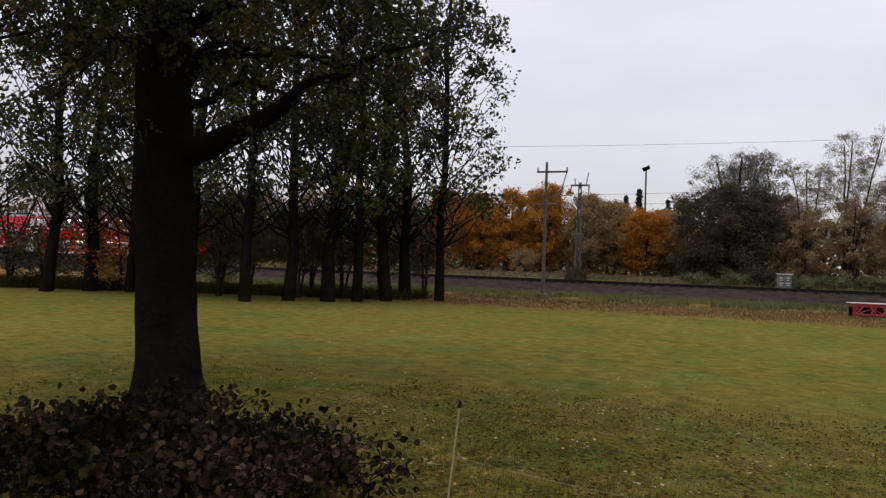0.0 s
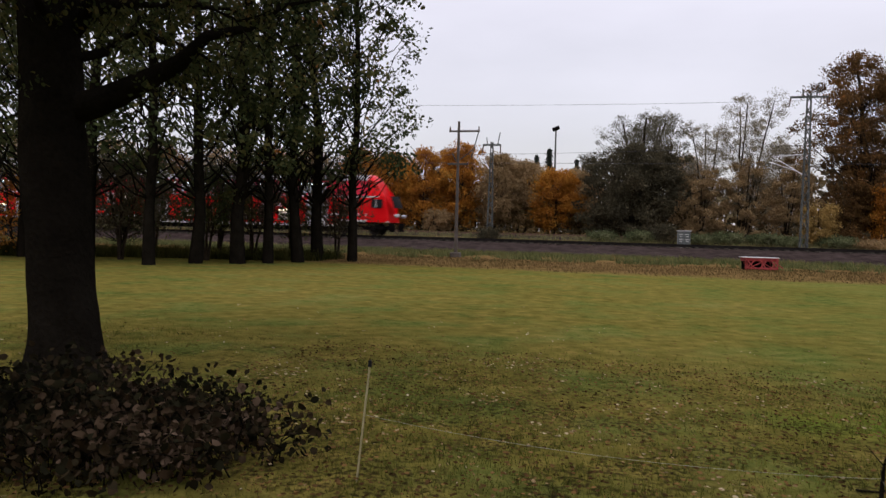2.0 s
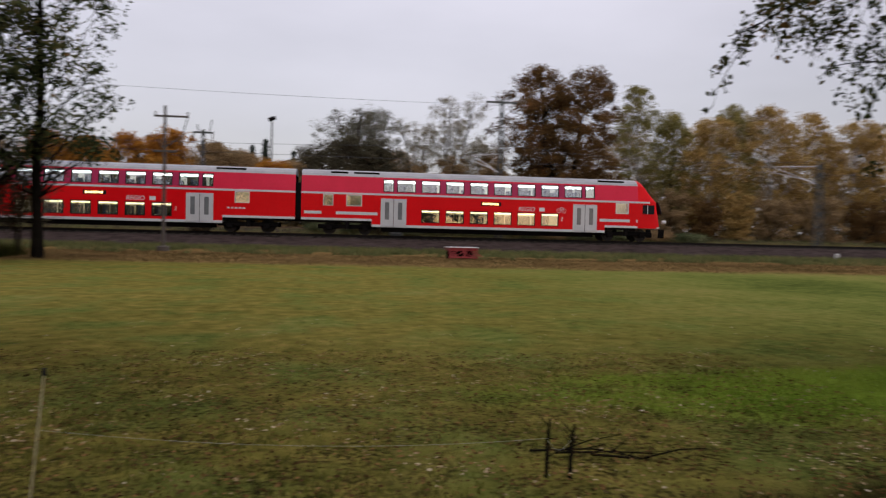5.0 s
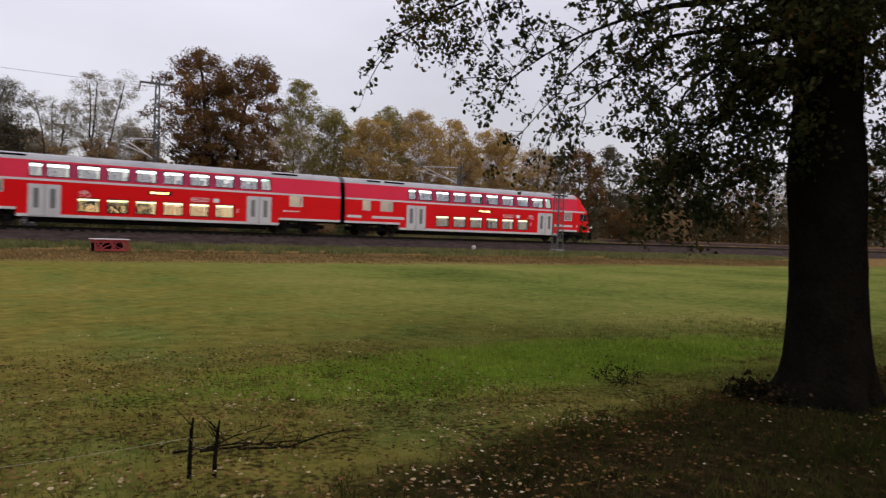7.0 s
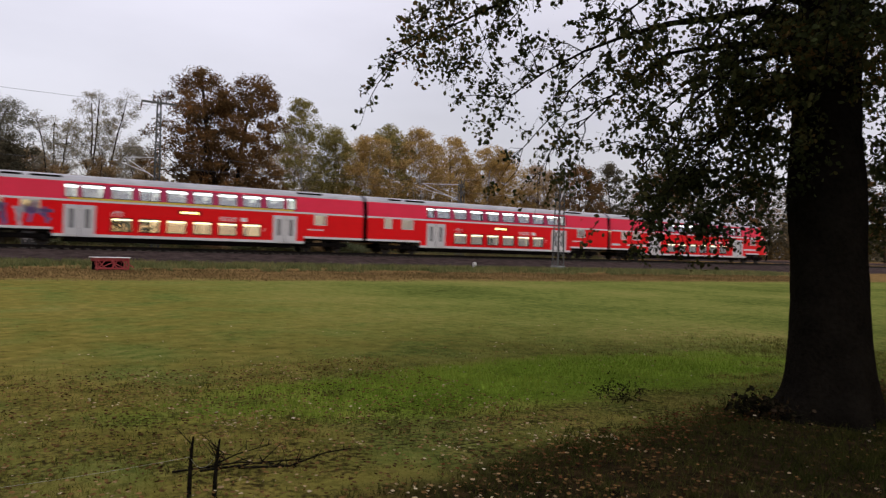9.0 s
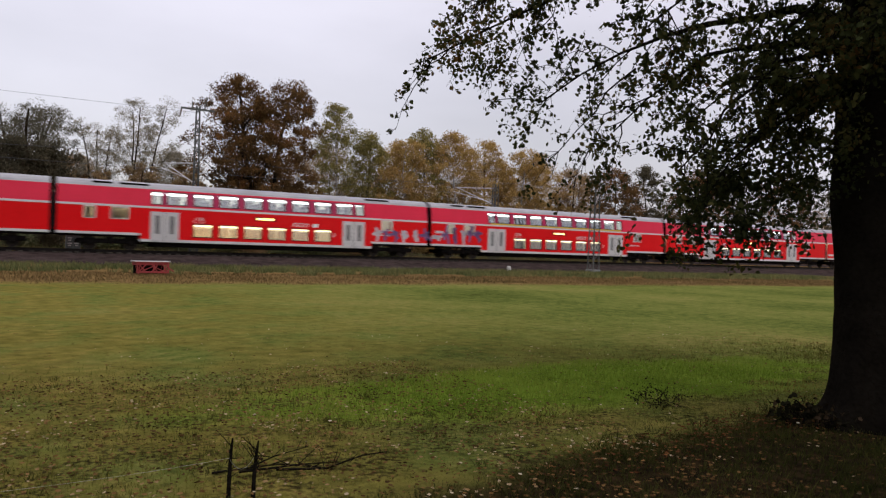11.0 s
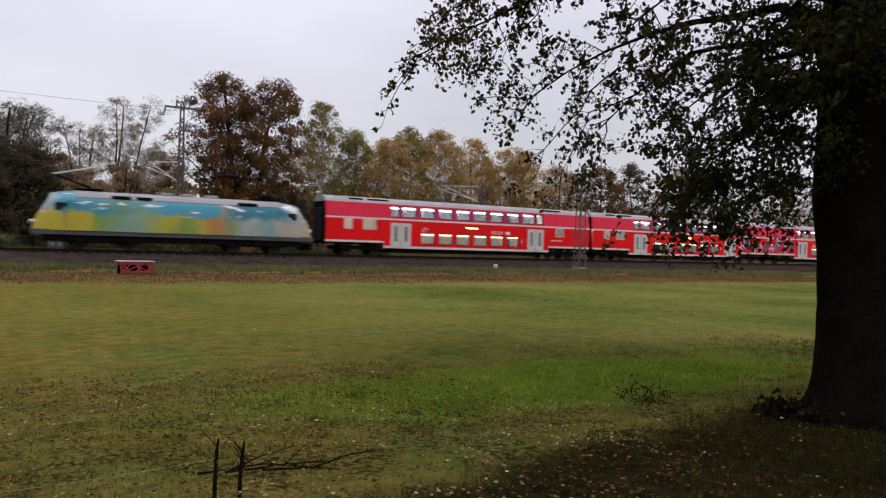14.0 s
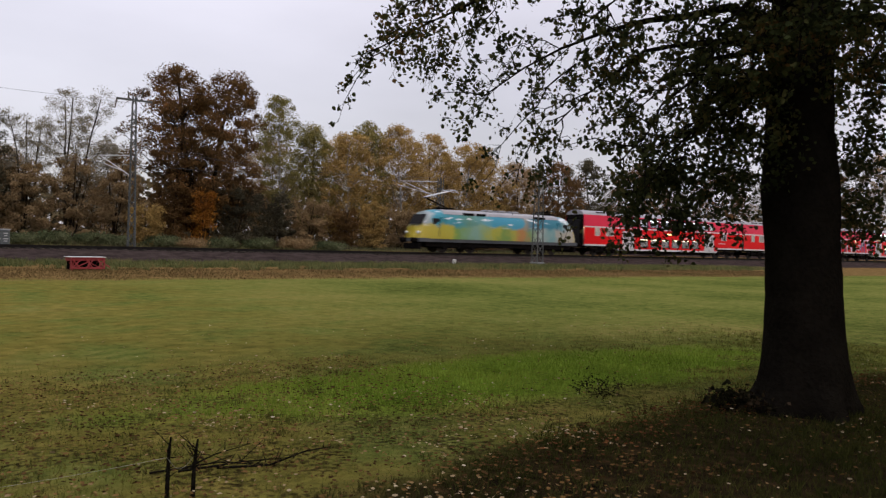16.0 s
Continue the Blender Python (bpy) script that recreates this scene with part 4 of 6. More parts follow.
        for sign in (-1, 1):
            yy = sorted((sign * (HALF - 0.03), sign * (HALF + 0.012)))
            w = part("cab_window", box(front + 0.35, front + 1.25, *yy, 2.05, 2.72, 0.06), RUBBER, car, "dark cab side window")
            yb = sorted((sign * (HALF + 0.006), sign * (HALF + 0.015)))
            part("window_bar", box(front + 0.72, front + 0.77, *yb, 2.08, 2.7), LIGHTGREY, w)
            part("headlight", rod((length - 0.5, sign * 0.85, 1.5), (length - 0.2, sign * 0.85, 1.5), 0.13, sides=16), LIGHTGREY, car)
        part("snow_plough", loft([[(length - 0.9, y, z), (length - 0.15 - 0.25 * abs(y), y, z)] for y, z in ((-1.2, 0.95), (-1.1, 0.3), (1.1, 0.3), (1.2, 0.95))], close=False), UNDER, car)
        part("sill_stripe", box(front, front + 1.75, -HALF + 0.1, HALF - 0.1, 1.0, 1.1), LIGHTGREY, car)
    else:
        part("roof", loft([[(u, y, z) for y, z in ROOF_PROFILE] for u in (0.2, front)]), ROOFGREY, car)
        part("end_wall", box(front - 0.05, front, -1.19, 1.19, 1.0, 4.1), UNDER, car)
    part("end_wall", box(0.2, 0.25, -1.19, 1.19, 1.0, 4.1), UNDER, car)
    for u in ((-0.02,) if cab else (-0.02, length - 0.2)):
        part("gangway", box(u, u + 0.22, -0.75, 0.75, 1.05, 3.6, 0.05), RUBBER, car, "black rubber gangway bellows")
    for u0, u1 in ((2.2, 3.4), (3.8, 5.6), (length - 5.6, length - 3.6)):
        part("roof_grille", box(u0, u1, -1.06, -0.78, 4.3, 4.44, 0.02), UNDER, car, "dark ventilation grille")
    part("underframe", box(0.4, front - 0.1, -1.25, 1.25, 0.86, 1.02), UNDER, car)
    part("equipment_box", box(5.9, length - 5.9, -1.16, 1.16, 0.26, 0.6, 0.04), UNDER, car)
    part("lower_floor", box(5.15, length - 5.15, -1.33, 1.33, 0.52, 0.61), UNDER, car)
    part("lower_ceiling", box(5.15, length - 5.15, -1.34, 1.34, 2.06, 2.1), CREAM, car)
    part("upper_floor", box(5.15, length - 5.15, -1.34, 1.34, 2.4, 2.44), CREAM, car)
    part("upper_ceiling", box(5.15, length - 5.15, -1.18, 1.18, 4.02, 4.06), CREAM, car)
    for u in (5.15, length - 5.2):
        part("bulkhead", box(u, u + 0.05, -1.18, 1.18, 0.5, 4.0), CREAM, car)
    for y in (-0.55, 0.55):
        part("ceiling_light", box(5.8, length - 5.8, y - 0.08, y + 0.08, 3.85, 3.89), TUBEUP, car, "white fluorescent ceiling light")
        part("ceiling_light", box(7.6, length - 7.6, y - 0.09, y + 0.09, 1.78, 1.85), TUBE, car, "warm fluorescent ceiling light")
    for u in (1.2, length - 5.0):
        part("vestibule_light", box(u, u + 3.6 if u < 5 else u + 2.0, -0.04, 0.04, 2.84, 2.87), TUBE, car)
        part("vestibule_wall", box(u, u + 3.7 if u < 5 else u + 2.1, 0.2, 0.24, 1.1, 2.95), CREAM, car)
    sb = box(-0.09, 0.09, -0.5, 0.5, 0, 1.02, 0.05)
    seat = bpy.data.meshes.new("seat")
    sb.to_mesh(seat)
    sb.free()
    seat.materials.append(SEATBLUE)
    for k in range(12):
        for y in (-0.78, 0.78):
            for z in (2.5, 0.62):
                if z < 1 and not 1 < k < 10:
                    continue
                ob = new("seat", seat)
                ob.parent = car
                ob.location = (length / 2 + (k - 5.5) * 1.14, y, z)
    for x in (3.4, length - 3.4):
        add_bogie(car, x)
    for sy in (-0.88, 0.88):
        for u in ((0.0,) if cab else (0.0, length - 0.3)):
            part("buffer", rod((u - 0.02, sy, 1.06), (u + 0.3, sy, 1.06), 0.16, sides=14), UNDER, car)
    return car


def build_locomotive():
    """An electric locomotive with rounded cabs, x forward from its rear end."""
    car = base("electric_locomotive")
    liv = livery_material()
    L = LOCO
    rings = []
    prof = [(-1.0, 1.2), (-1.0, 2.2), (-0.985, 2.65), (-0.93, 3.12), (-0.84, 3.42), (-0.6, 3.66), (0, 3.75), (0.6, 3.66), (0.84, 3.42), (0.93, 3.12), (0.985, 2.65), (1.0, 2.2), (1.0, 1.2)]
    stations = [0, 0.12, 0.3, 0.55, 0.9, 1.4, 2.0, 2.7, 4.0] + [L / 2] + [L - q for q in (4.0, 2.7, 2.0, 1.4, 0.9, 0.55, 0.3, 0.12, 0)]
    for u in stations:
        d = min(u, L - u)
        row = []
        for yq, z in prof:
            h = (z - 1.2) / 2.75
            # the cab front slopes back with height, and rounds in plan
            back = 0.25 + 1.75 * max(0, h - 0.15) ** 1.3
            k = max(0.0, 1 - d / 2.7)
            uu = u + (back * k if u < L / 2 else -back * k) + (0.32 * abs(yq) ** 2.5 * k * (1 if u < L / 2 else -1))
            row.append((uu, yq * 1.46 * (1 - 0.12 * k ** 2), z - 0.22 * k ** 2 * h))
        rings.append(row)
    part("body", loft(rings), liv, car, "body painted with a bright landscape of sky, hills and fields", smooth=True)
    part("skirt", loft([[(0.45, y, z) for y, z in ((-1.4, 1.24), (-1.36, 0.92), (1.36, 0.92), (1.4, 1.24))], [(L - 0.45, y, z) for y, z in ((-1.4, 1.24), (-1.36, 0.92), (1.36, 0.92), (1.4, 1.24))]]), surface("skirt_grey", (0.05, 0.055, 0.065), (0.1, 0.11, 0.125), rough=0.6, scale=1), car, "dusty blue-grey skirt")
    part("roof", loft([[(u, y, z) for y, z in ((-1.3, 3.34), (-1.1, 3.58), (-0.6, 3.77), (0, 3.82), (0.6, 3.77), (1.1, 3.58), (1.3, 3.34))] for u in (2.9, L - 2.9)]), ROOFGREY, car, "pale grey roof")
    for sign in (-1, 1):
        for u0, u1 in ((5.0, 6.2), (6.5, 7.5), (13.2, 14.6)):
            part("roof_grille", box(u0, u1, *sorted((sign * 1.1, sign * 1.34)), 3.33, 3.53, 0.02), UNDER, car, "black louvred grille")
        for u0 in (1.75, L - 2.5):
            part("cab_window", box(u0, u0 + 0.75, *sorted((sign * 1.2, sign * 1.425)), 2.4, 2.95, 0.07), RUBBER, car, "dark cab side window")
        for u0 in (2.45, L - 3.15):
            part("cab_door", box(u0, u0 + 0.7, *sorted((sign * 1.3, sign * 1.468)), 1.3, 3.1, 0.03), liv, car)
        part("handrail", rod((2.35, sign * 1.49, 1.4), (2.35, sign * 1.49, 2.6), 0.018, sides=6), GALV, car)
    for u, k in ((0.95, -1), (L - 0.95, 1)):
        part("windscreen", loft([[(u + k * (0.12 - 0.55 * (z - 2.45)), y, z) for y in (-1.0, -0.5, 0, 0.5, 1.0)] for z in (2.45, 2.75, 3.05, 3.3)], close=False), RUBBER, car, "dark windscreen")
        for sy in (-0.95, 0.95):
            part("headlight", rod((u - k * 0.5 + k * 0.7, sy, 1.72), (u + k * 0.5, sy, 1.72), 0.12, sides=14), LIGHTGREY, car)
            part("buffer", rod((u + k * 0.5, sy * 0.92, 1.06), (u + k * 1.0, sy * 0.92, 1.06), 0.2, sides=14), UNDER, car)
        part("plough", box(*sorted((u + k * 0.2, u + k * 0.55)), -1.25, 1.25, 0.3, 0.8, 0.06), UNDER, car)
    part("underframe", box(1.2, L - 1.2, -1.2, 1.2, 0.5, 1.1, 0.05), UNDER, car)
    # the raised pantograph at the trailing end
    panto = part("pantograph", box(3.0, 4.6, -0.55, 0.55, 3.85, 3.95, 0.02), UNDER, car, "raised single-arm pantograph")
    part("lower_arm", rod((4.1, 0, 3.95), (1.7, 0, 4.8), 0.07), UNDER, panto)
    for sy in (-0.3, 0.3):
        part("upper_arm", rod((1.7, sy * 0.5, 4.8), (4.3, sy, 5.45), 0.045), LIGHTGREY, panto)
    for dx in (-0.2, 0.2):
        bm = bmesh.new()
        pts = [(4.3 + dx, y, 5.52 - 0.25 * max(0, abs(y) - 0.65) / 0.3) for y in (-0.97, -0.65, 0, 0.65, 0.97)]
        for p, q in zip(pts, pts[1:]):
            add_rod(bm, p, q, 0.04)
        part("contact_strip", bm, LIGHTGREY, panto)
    low = part("pantograph", box(L - 4.8, L - 2.9, -0.55, 0.55, 3.85, 3.95, 0.02), UNDER, car, "folded pantograph")
    bm = bmesh.new()
    add_rod(bm, (L - 4.7, 0, 4.0), (L - 3.0, 0, 4.08), 0.05)
    for dx in (-3.9, -3.5):
        add_rod(bm, (L + dx, -0.9, 4.14), (L + dx, 0.9, 4.14), 0.035)
    part("arm", bm, UNDER, low)
    for u in (8.2, 9.6, 11.2):
        part("roof_box", box(u, u + 0.8, -0.5, 0.5, 3.78, 3.98, 0.05), ROOFGREY, car)
    for x in (4.7, L - 4.7):
        add_bogie(car, x, wheel_r=0.55, wb=3.0)
    return tagged(car, "electric locomotive painted with a bright blue, green and yellow landscape", "locomotive")


# ---------------------------------------------------------------- railway furniture


def lattice_mast(name, m, height, half0, half1, label, arm=1.25, cant=0.0):
    """A lattice mast: four legs, zigzag bracing, a crossarm with insulators and a cantilever."""
    mast = base(name, m)
    part("footing", box(-0.45, 0.45, -0.45, 0.45, -0.4, 0.08, 0.04), CONCRETE, mast)
    n = max(6, int(height / 0.75))

    def corner(k, q):
        h = half0 + (half1 - half0) * q
        return Vector((h * (1 if k in (0, 3) else -1), h * (1 if k < 2 else -1), height * q))
    for k in range(4):
        part("leg", rod(corner(k, 0), corner(k, 1), 0.048, 0.04, 4), GALV, mast)
    for k in range(4):
        for i in range(n):
            a, b = (k, (k + 1) % 4) if i % 2 else ((k + 1) % 4, k)
            part("brace", rod(corner(a, i / n), corner(b, (i + 1) / n), 0.03, sides=4), GALV, mast)
    if arm:
        a = part("crossarm", box(-arm, arm, -0.07, 0.07, height - 0.32, height - 0.18, 0.01), GALV, mast)
        part("peak", rod((0.45, 0, height - 0.3), (0.65, 0, height + 0.75), 0.04, sides=5), GALV, mast)
        part("peak", rod((-0.35, 0, height - 0.3), (-0.45, 0, height + 0.35), 0.04, sides=5), GALV, mast)
        for x in (-arm + 0.05, arm - 0.05):
            part("insulator", rod((x, 0, height - 0.3), (x + (-0.1 if x < 0 else 0.0), 0, height - 0.95), 0.055, 0.04), INSULATOR, a)
    if cant:
        c = part("cantilever", rod((0, 0, 7.0), (-1.6, cant, 7.25), 0.034), LIGHTGREY, mast)
        part("strut", rod((0, 0, 5.4), (-1.5, cant * 0.95, 7.2), 0.036), LIGHTGREY, c)
        part("registration_arm", rod((-0.5, cant * 0.3, 5.95), (-1.7, cant * 1.1, 6.9), 0.03), LIGHTGREY, c)
        part("insulator", rod((0, 0, 5.4), (-0.08, cant * 0.14, 5.68), 0.07), INSULATOR, c)
        part("insulator", rod((0, 0, 7.0), (-0.08, cant * 0.14, 7.04), 0.07), INSULATOR, c)
    return tagged(mast, label, "mast", group="catenary masts")


def wire(name, pts, r, sag, label, mat=None):
    t = Tubes()
    p = []
    for a, b in zip(pts, pts[1:]):
        k = np.linspace(0, 1, 17)[:, None]
        q = np.asarray(a) + (np.asarray(b) - np.asarray(a)) * k
        q[:, 2] -= (4 * k * (1 - k))[:, 0] * sag
        p.append(q if b is pts[-1] else q[:-1])
    p = np.concatenate(p)
    t.add(p, np.full(len(p), r), 5)
    ob = part(name, t.mesh(), mat or COPPER)
    return tagged(ob, label, "wire")


def spot(s, off, z):
    p = ALONG * s + ACROSS * off
    return (p.x, p.y, z)


def build_track(off, rail_z, label, rusty):
    """Ballast bed with sleepers and two rails."""
    bed = base("railway_track", at(0, off, 0))
    s0, s1 = -180, 260
    n = int((s1 - s0) / 0.5)
    prof = ((-5.6, -0.85), (-4.2, -0.62), (-2.1, -0.29), (-1.3, -0.25), (1.3, -0.25), (2.1, -0.29), (4.0, -0.6))
    if rusty:
        prof = ((-2.6, -0.5), (-1.7, -0.22), (-1.2, -0.2), (1.2, -0.2), (1.7, -0.22), (2.6, -0.5))
    v = []
    for i in range(n + 1):
        s = s0 + i * (s1 - s0) / n
        for y, z in prof:
            v.append((s, y + 0.15 * noise.noise((s * 0.6, y, 2)), rail_z + z + 0.05 * noise.noise((s * 1.3, y * 2, 7))))
    w = len(prof)
    f = [(i * w + j, (i + 1) * w + j, (i + 1) * w + j + 1, i * w + j + 1) for i in range(n) for j in range(w - 1)]
    part("ballast", (np.array(v), np.array(f)), BALLAST, bed, "dark crushed-stone ballast", smooth=False)
    for sy in (-0.75, 0.75):
        # main-line rails wear the shadow of their web as colour
        part("rail", box(s0, s1, sy - 0.035, sy + 0.035, rail_z - 0.2, rail_z), RUSTY if rusty else RAILSHADE, bed, "rusty rail" if rusty else "steel rail coloured dark as its shadowed web")
    bm_v, bm_f = [], []
    for k, s in enumerate(np.arange(s0, s1, 0.62)):
        o = 8 * k
        for x in (-0.13, 0.13):
            for y in (-1.28, 1.28):
                for z in (-0.3, -0.165):
                    bm_v.append((s + x, y, rail_z + z))
        bm_f += [[o + i for i in q] for q in ((0, 1, 3, 2), (4, 6, 7, 5), (0, 4, 5, 1), (2, 3, 7, 6), (1, 5, 7, 3), (0, 2, 6, 4))]
    tagged(part("sleepers", (np.array(bm_v), np.array(bm_f)), SLEEPER, bed), "concrete sleepers in the ballast", kind="stuff")
    tagged(bed, label, "railway track", kind="structure")


# ---------------------------------------------------------------- build: ground and railway
build_ground()
build_track(TRACK_OFF, RAIL_Z, "electrified railway track on a dark ballast bank", False)
build_track(61.5, 1.38, "disused rusty siding behind the main line", True)

MASTS = [lattice_mast("lattice_mast", at(11.75, 57.0, 0.6), 11.3, 0.24, 0.12, "tall galvanised lattice mast with a crossarm and insulators", 1.25, 4.4),
         lattice_mast("lattice_mast", at(39.1, 57.0, 0.6), 7.4, 0.3, 0.18, "galvanised lattice mast with a cantilever arm", 0, 4.6),
         lattice_mast("lattice_mast", at(42.1, 46.5, 0.3), 8.5, 0.34, 0.22, "lattice mast on the meadow side of the track", 0, -2.6),
         lattice_mast("lattice_mast", at(-11.3, 58.0, 0.8), 7.9, 0.22, 0.08, "dark lattice mast with crossarms beyond the track", 0.75, 3.4),
         lattice_mast("lattice_mast", at(-50.0, 57.0, 0.7), 8.2, 0.3, 0.18, "galvanised lattice mast with a cantilever arm", 0, 4.6),
         lattice_mast("lattice_mast", at(95.0, 57.0, 0.7), 8.2, 0.3, 0.18, "galvanised lattice mast with a cantilever arm", 0, 4.6)]


def build_pole(m):
    """A concrete pole with two crossarms and a bracket that carries the wire."""
    pole = base("line_pole", m)
    part("post", rod((0, 0, -0.3), (0, 0, 7.65), 0.11, 0.07, 12), WOODPOLE, pole)
    part("footing", box(-0.28, 0.28, -0.28, 0.28, -0.2, 0.28, 0.05), WOODPOLE, pole)
    a = part("crossarm", box(-0.55, 1.2, -0.05, 0.05, 7.05, 7.15, 0.01), WOODPOLE, pole)
    part("crossarm", box(-0.6, 0.6, -0.05, 0.05, 5.2, 5.32, 0.01), WOODPOLE, pole)
    part("bracket", rod((1.15, 0, 7.1), (0.75, 0, 5.6), 0.03), GALV, a)
    part("bracket", rod((0.1, 0, 5.5), (1.0, 0, 6.2), 0.028), GALV, a)
    part("bracket", rod((-0.1, 0, 5.4), (-0.35, 0, 5.9), 0.028), GALV, a)
    for x in (-0.5, 1.15):
        part("insulator", rod((x, 0, 7.12), (x, 0, 7.35), 0.05, 0.035), INSULATOR, a)
    tagged(pole, "weathered line pole with crossarms at the meadow's edge", "pole")


build_pole(at(-9.7, 40.0, 0.0))
wire("feeder_wire", [spot(-150, 57, 13.2), spot(-50, 57, 12.8), spot(11.7, 55.8, 11.2)], 0.011, 0.5, "thin dark feeder wire strung along the railway")
wire("contact_wire", [spot(-170, TRACK_OFF, 6.52), spot(-50, TRACK_OFF, 6.52), spot(11.7, TRACK_OFF, 6.52), spot(39, TRACK_OFF, 6.52), spot(95, TRACK_OFF, 6.52), spot(240, TRACK_OFF, 6.52)], 0.012, 0.0, "contact wire over the track")
wire("messenger_wire", [spot(-170, TRACK_OFF, 7.8), spot(-50, TRACK_OFF, 7.8), spot(11.7, TRACK_OFF, 7.8), spot(39, TRACK_OFF, 7.8), spot(95, TRACK_OFF, 7.8), spot(240, TRACK_OFF, 7.8)], 0.012, 0.7, "sagging messenger wire over the track")


def build_red_trough(m):
    """A red steel barrow on a frame with a pale top board."""
    th = base("red_trailer", m)
    part("top_board", box(-0.93, 0.93, -0.42, 0.42, 0.7, 0.735, 0.01), LIGHTGREY, th, "pale worn top board")
    part("tray", loft([[(-0.85, y, z) for y, z in ((-0.4, 0.69), (-0.36, 0.52), (0.36, 0.52), (0.4, 0.69))], [(0.85, y, z) for y, z in ((-0.4, 0.69), (-0.36, 0.52), (0.36, 0.52), (0.4, 0.69))]]), REDPAINT, th, "dented red steel tray")
    for x in (-0.8, 0.05, 0.82):
        part("rib", box(x - 0.035, x + 0.035, -0.46, -0.4, 0.12, 0.7, 0.008), REDPAINT, th)
    for x in (-0.72, 0.72):
        for y in (-0.36, 0.36):
            part("leg", rod((x, y, -0.03), (x * 0.93, y * 0.9, 0.45), 0.035), REDPAINT, th)
    for a, b in (((-0.72, -0.38, 0.12), (0.1, -0.42, 0.5)), ((0.72, -0.38, 0.12), (-0.05, -0.42, 0.5))):
        part("brace", rod(a, b, 0.025), REDPAINT, th)
    for x0, x1 in ((-0.78, -0.3), (-0.1, 0.3), (0.45, 0.85)):
        part("brace", rod((x0, -0.44, 0.1), (x1, -0.44, 0.62), 0.032), REDPAINT, th)
        part("brace", rod((x1, -0.43, 0.1), (x0, -0.43, 0.62), 0.032), REDPAINT, th)
    part("lower_rail", box(-0.85, 0.85, -0.45, -0.4, 0.1, 0.2, 0.01), REDPAINT, th)
    part("back_panel", box(-0.8, 0.8, 0.3, 0.34, 0.05, 0.6, 0.01), UNDER, th)
    part("tow_bar", rod((0.9, 0, 0.4), (1.25, 0, 0.18), 0.03), REDPAINT, th)
    tagged(th, "old red steel trailer with a pale top board", "trailer")


build_red_trough(at(5.75, 37.0, 0.0, 8) @ Matrix.Scale(0.88, 4))


def build_cabinet(m):
    c = base("relay_cabinet", m)
    part("plinth", box(-0.5, 0.5, -0.3, 0.3, -0.45, 0.12, 0.02), CONCRETE, c)
    part("housing", box(-0.46, 0.46, -0.25, 0.25, 0.12, 1.15, 0.02), CONCRETE, c)
    for x in (-0.22, 0.22):
        d = part("door", box(x - 0.2, x + 0.2, -0.268, -0.25, 0.18, 1.08, 0.004), CABINETDOOR, c, "grey-green cabinet door")
        for z, w in ((0.92, 0.13), (0.76, 0.09), (0.55, 0.15), (0.4, 0.1)):
            part("mark", box(x - w, x + w, -0.274, -0.268, z - 0.035, z + 0.035), WHITEMARK, d)
    part("lid", box(-0.52, 0.52, -0.31, 0.31, 1.15, 1.22, 0.015), WHITEMARK, c, "pale lid")
    tagged(c, "pale grey trackside relay cabinet with marked doors", "cabinet")


build_cabinet(at(3.6, 57.0, 0.72))


def build_marker(m):
    c = base("kilometre_stone", m)
    part("stone", box(-0.14, 0.14, -0.1, 0.1, -0.2, 0.26, 0.03), WHITEMARK, c)
    part("cap", loft([[(x, -0.1, 0.26), (x, 0, 0.33), (x, 0.1, 0.26)] for x in (-0.13, 0.13)]), WHITEMARK, c)
    tagged(c, "small white marker stone beside the ballast", "marker")


build_marker(at(33.5, 46.6, 0.2))


def build_flood_lamp(m, h):
    c = base("floodlight_mast", m)
    part("post", rod((0, 0, -0.3), (0, 0, h), 0.2, 0.11, 12), GALV, c)
    part("head", rod((-0.5, 0, h - 0.3), (0.5, 0, h + 0.1), 0.3, sides=10), UNDER, c)
    part("bracket", box(-0.55, 0.55, -0.12, 0.12, h - 0.2, h - 0.05, 0.02), GALV, c)
    tagged(c, "tall floodlight mast among distant trees", "lamp")


build_flood_lamp(at(-11.8, 110, 1.4), 15.7)

# ---------------------------------------------------------------- build: far trees
RNG = np.random.default_rng(7)


def plant(tree, s, off, z=None, turn=0.0):
    tree.matrix_basis = at(s, off, ground_z(off) if z is None else z, turn)
    return tree


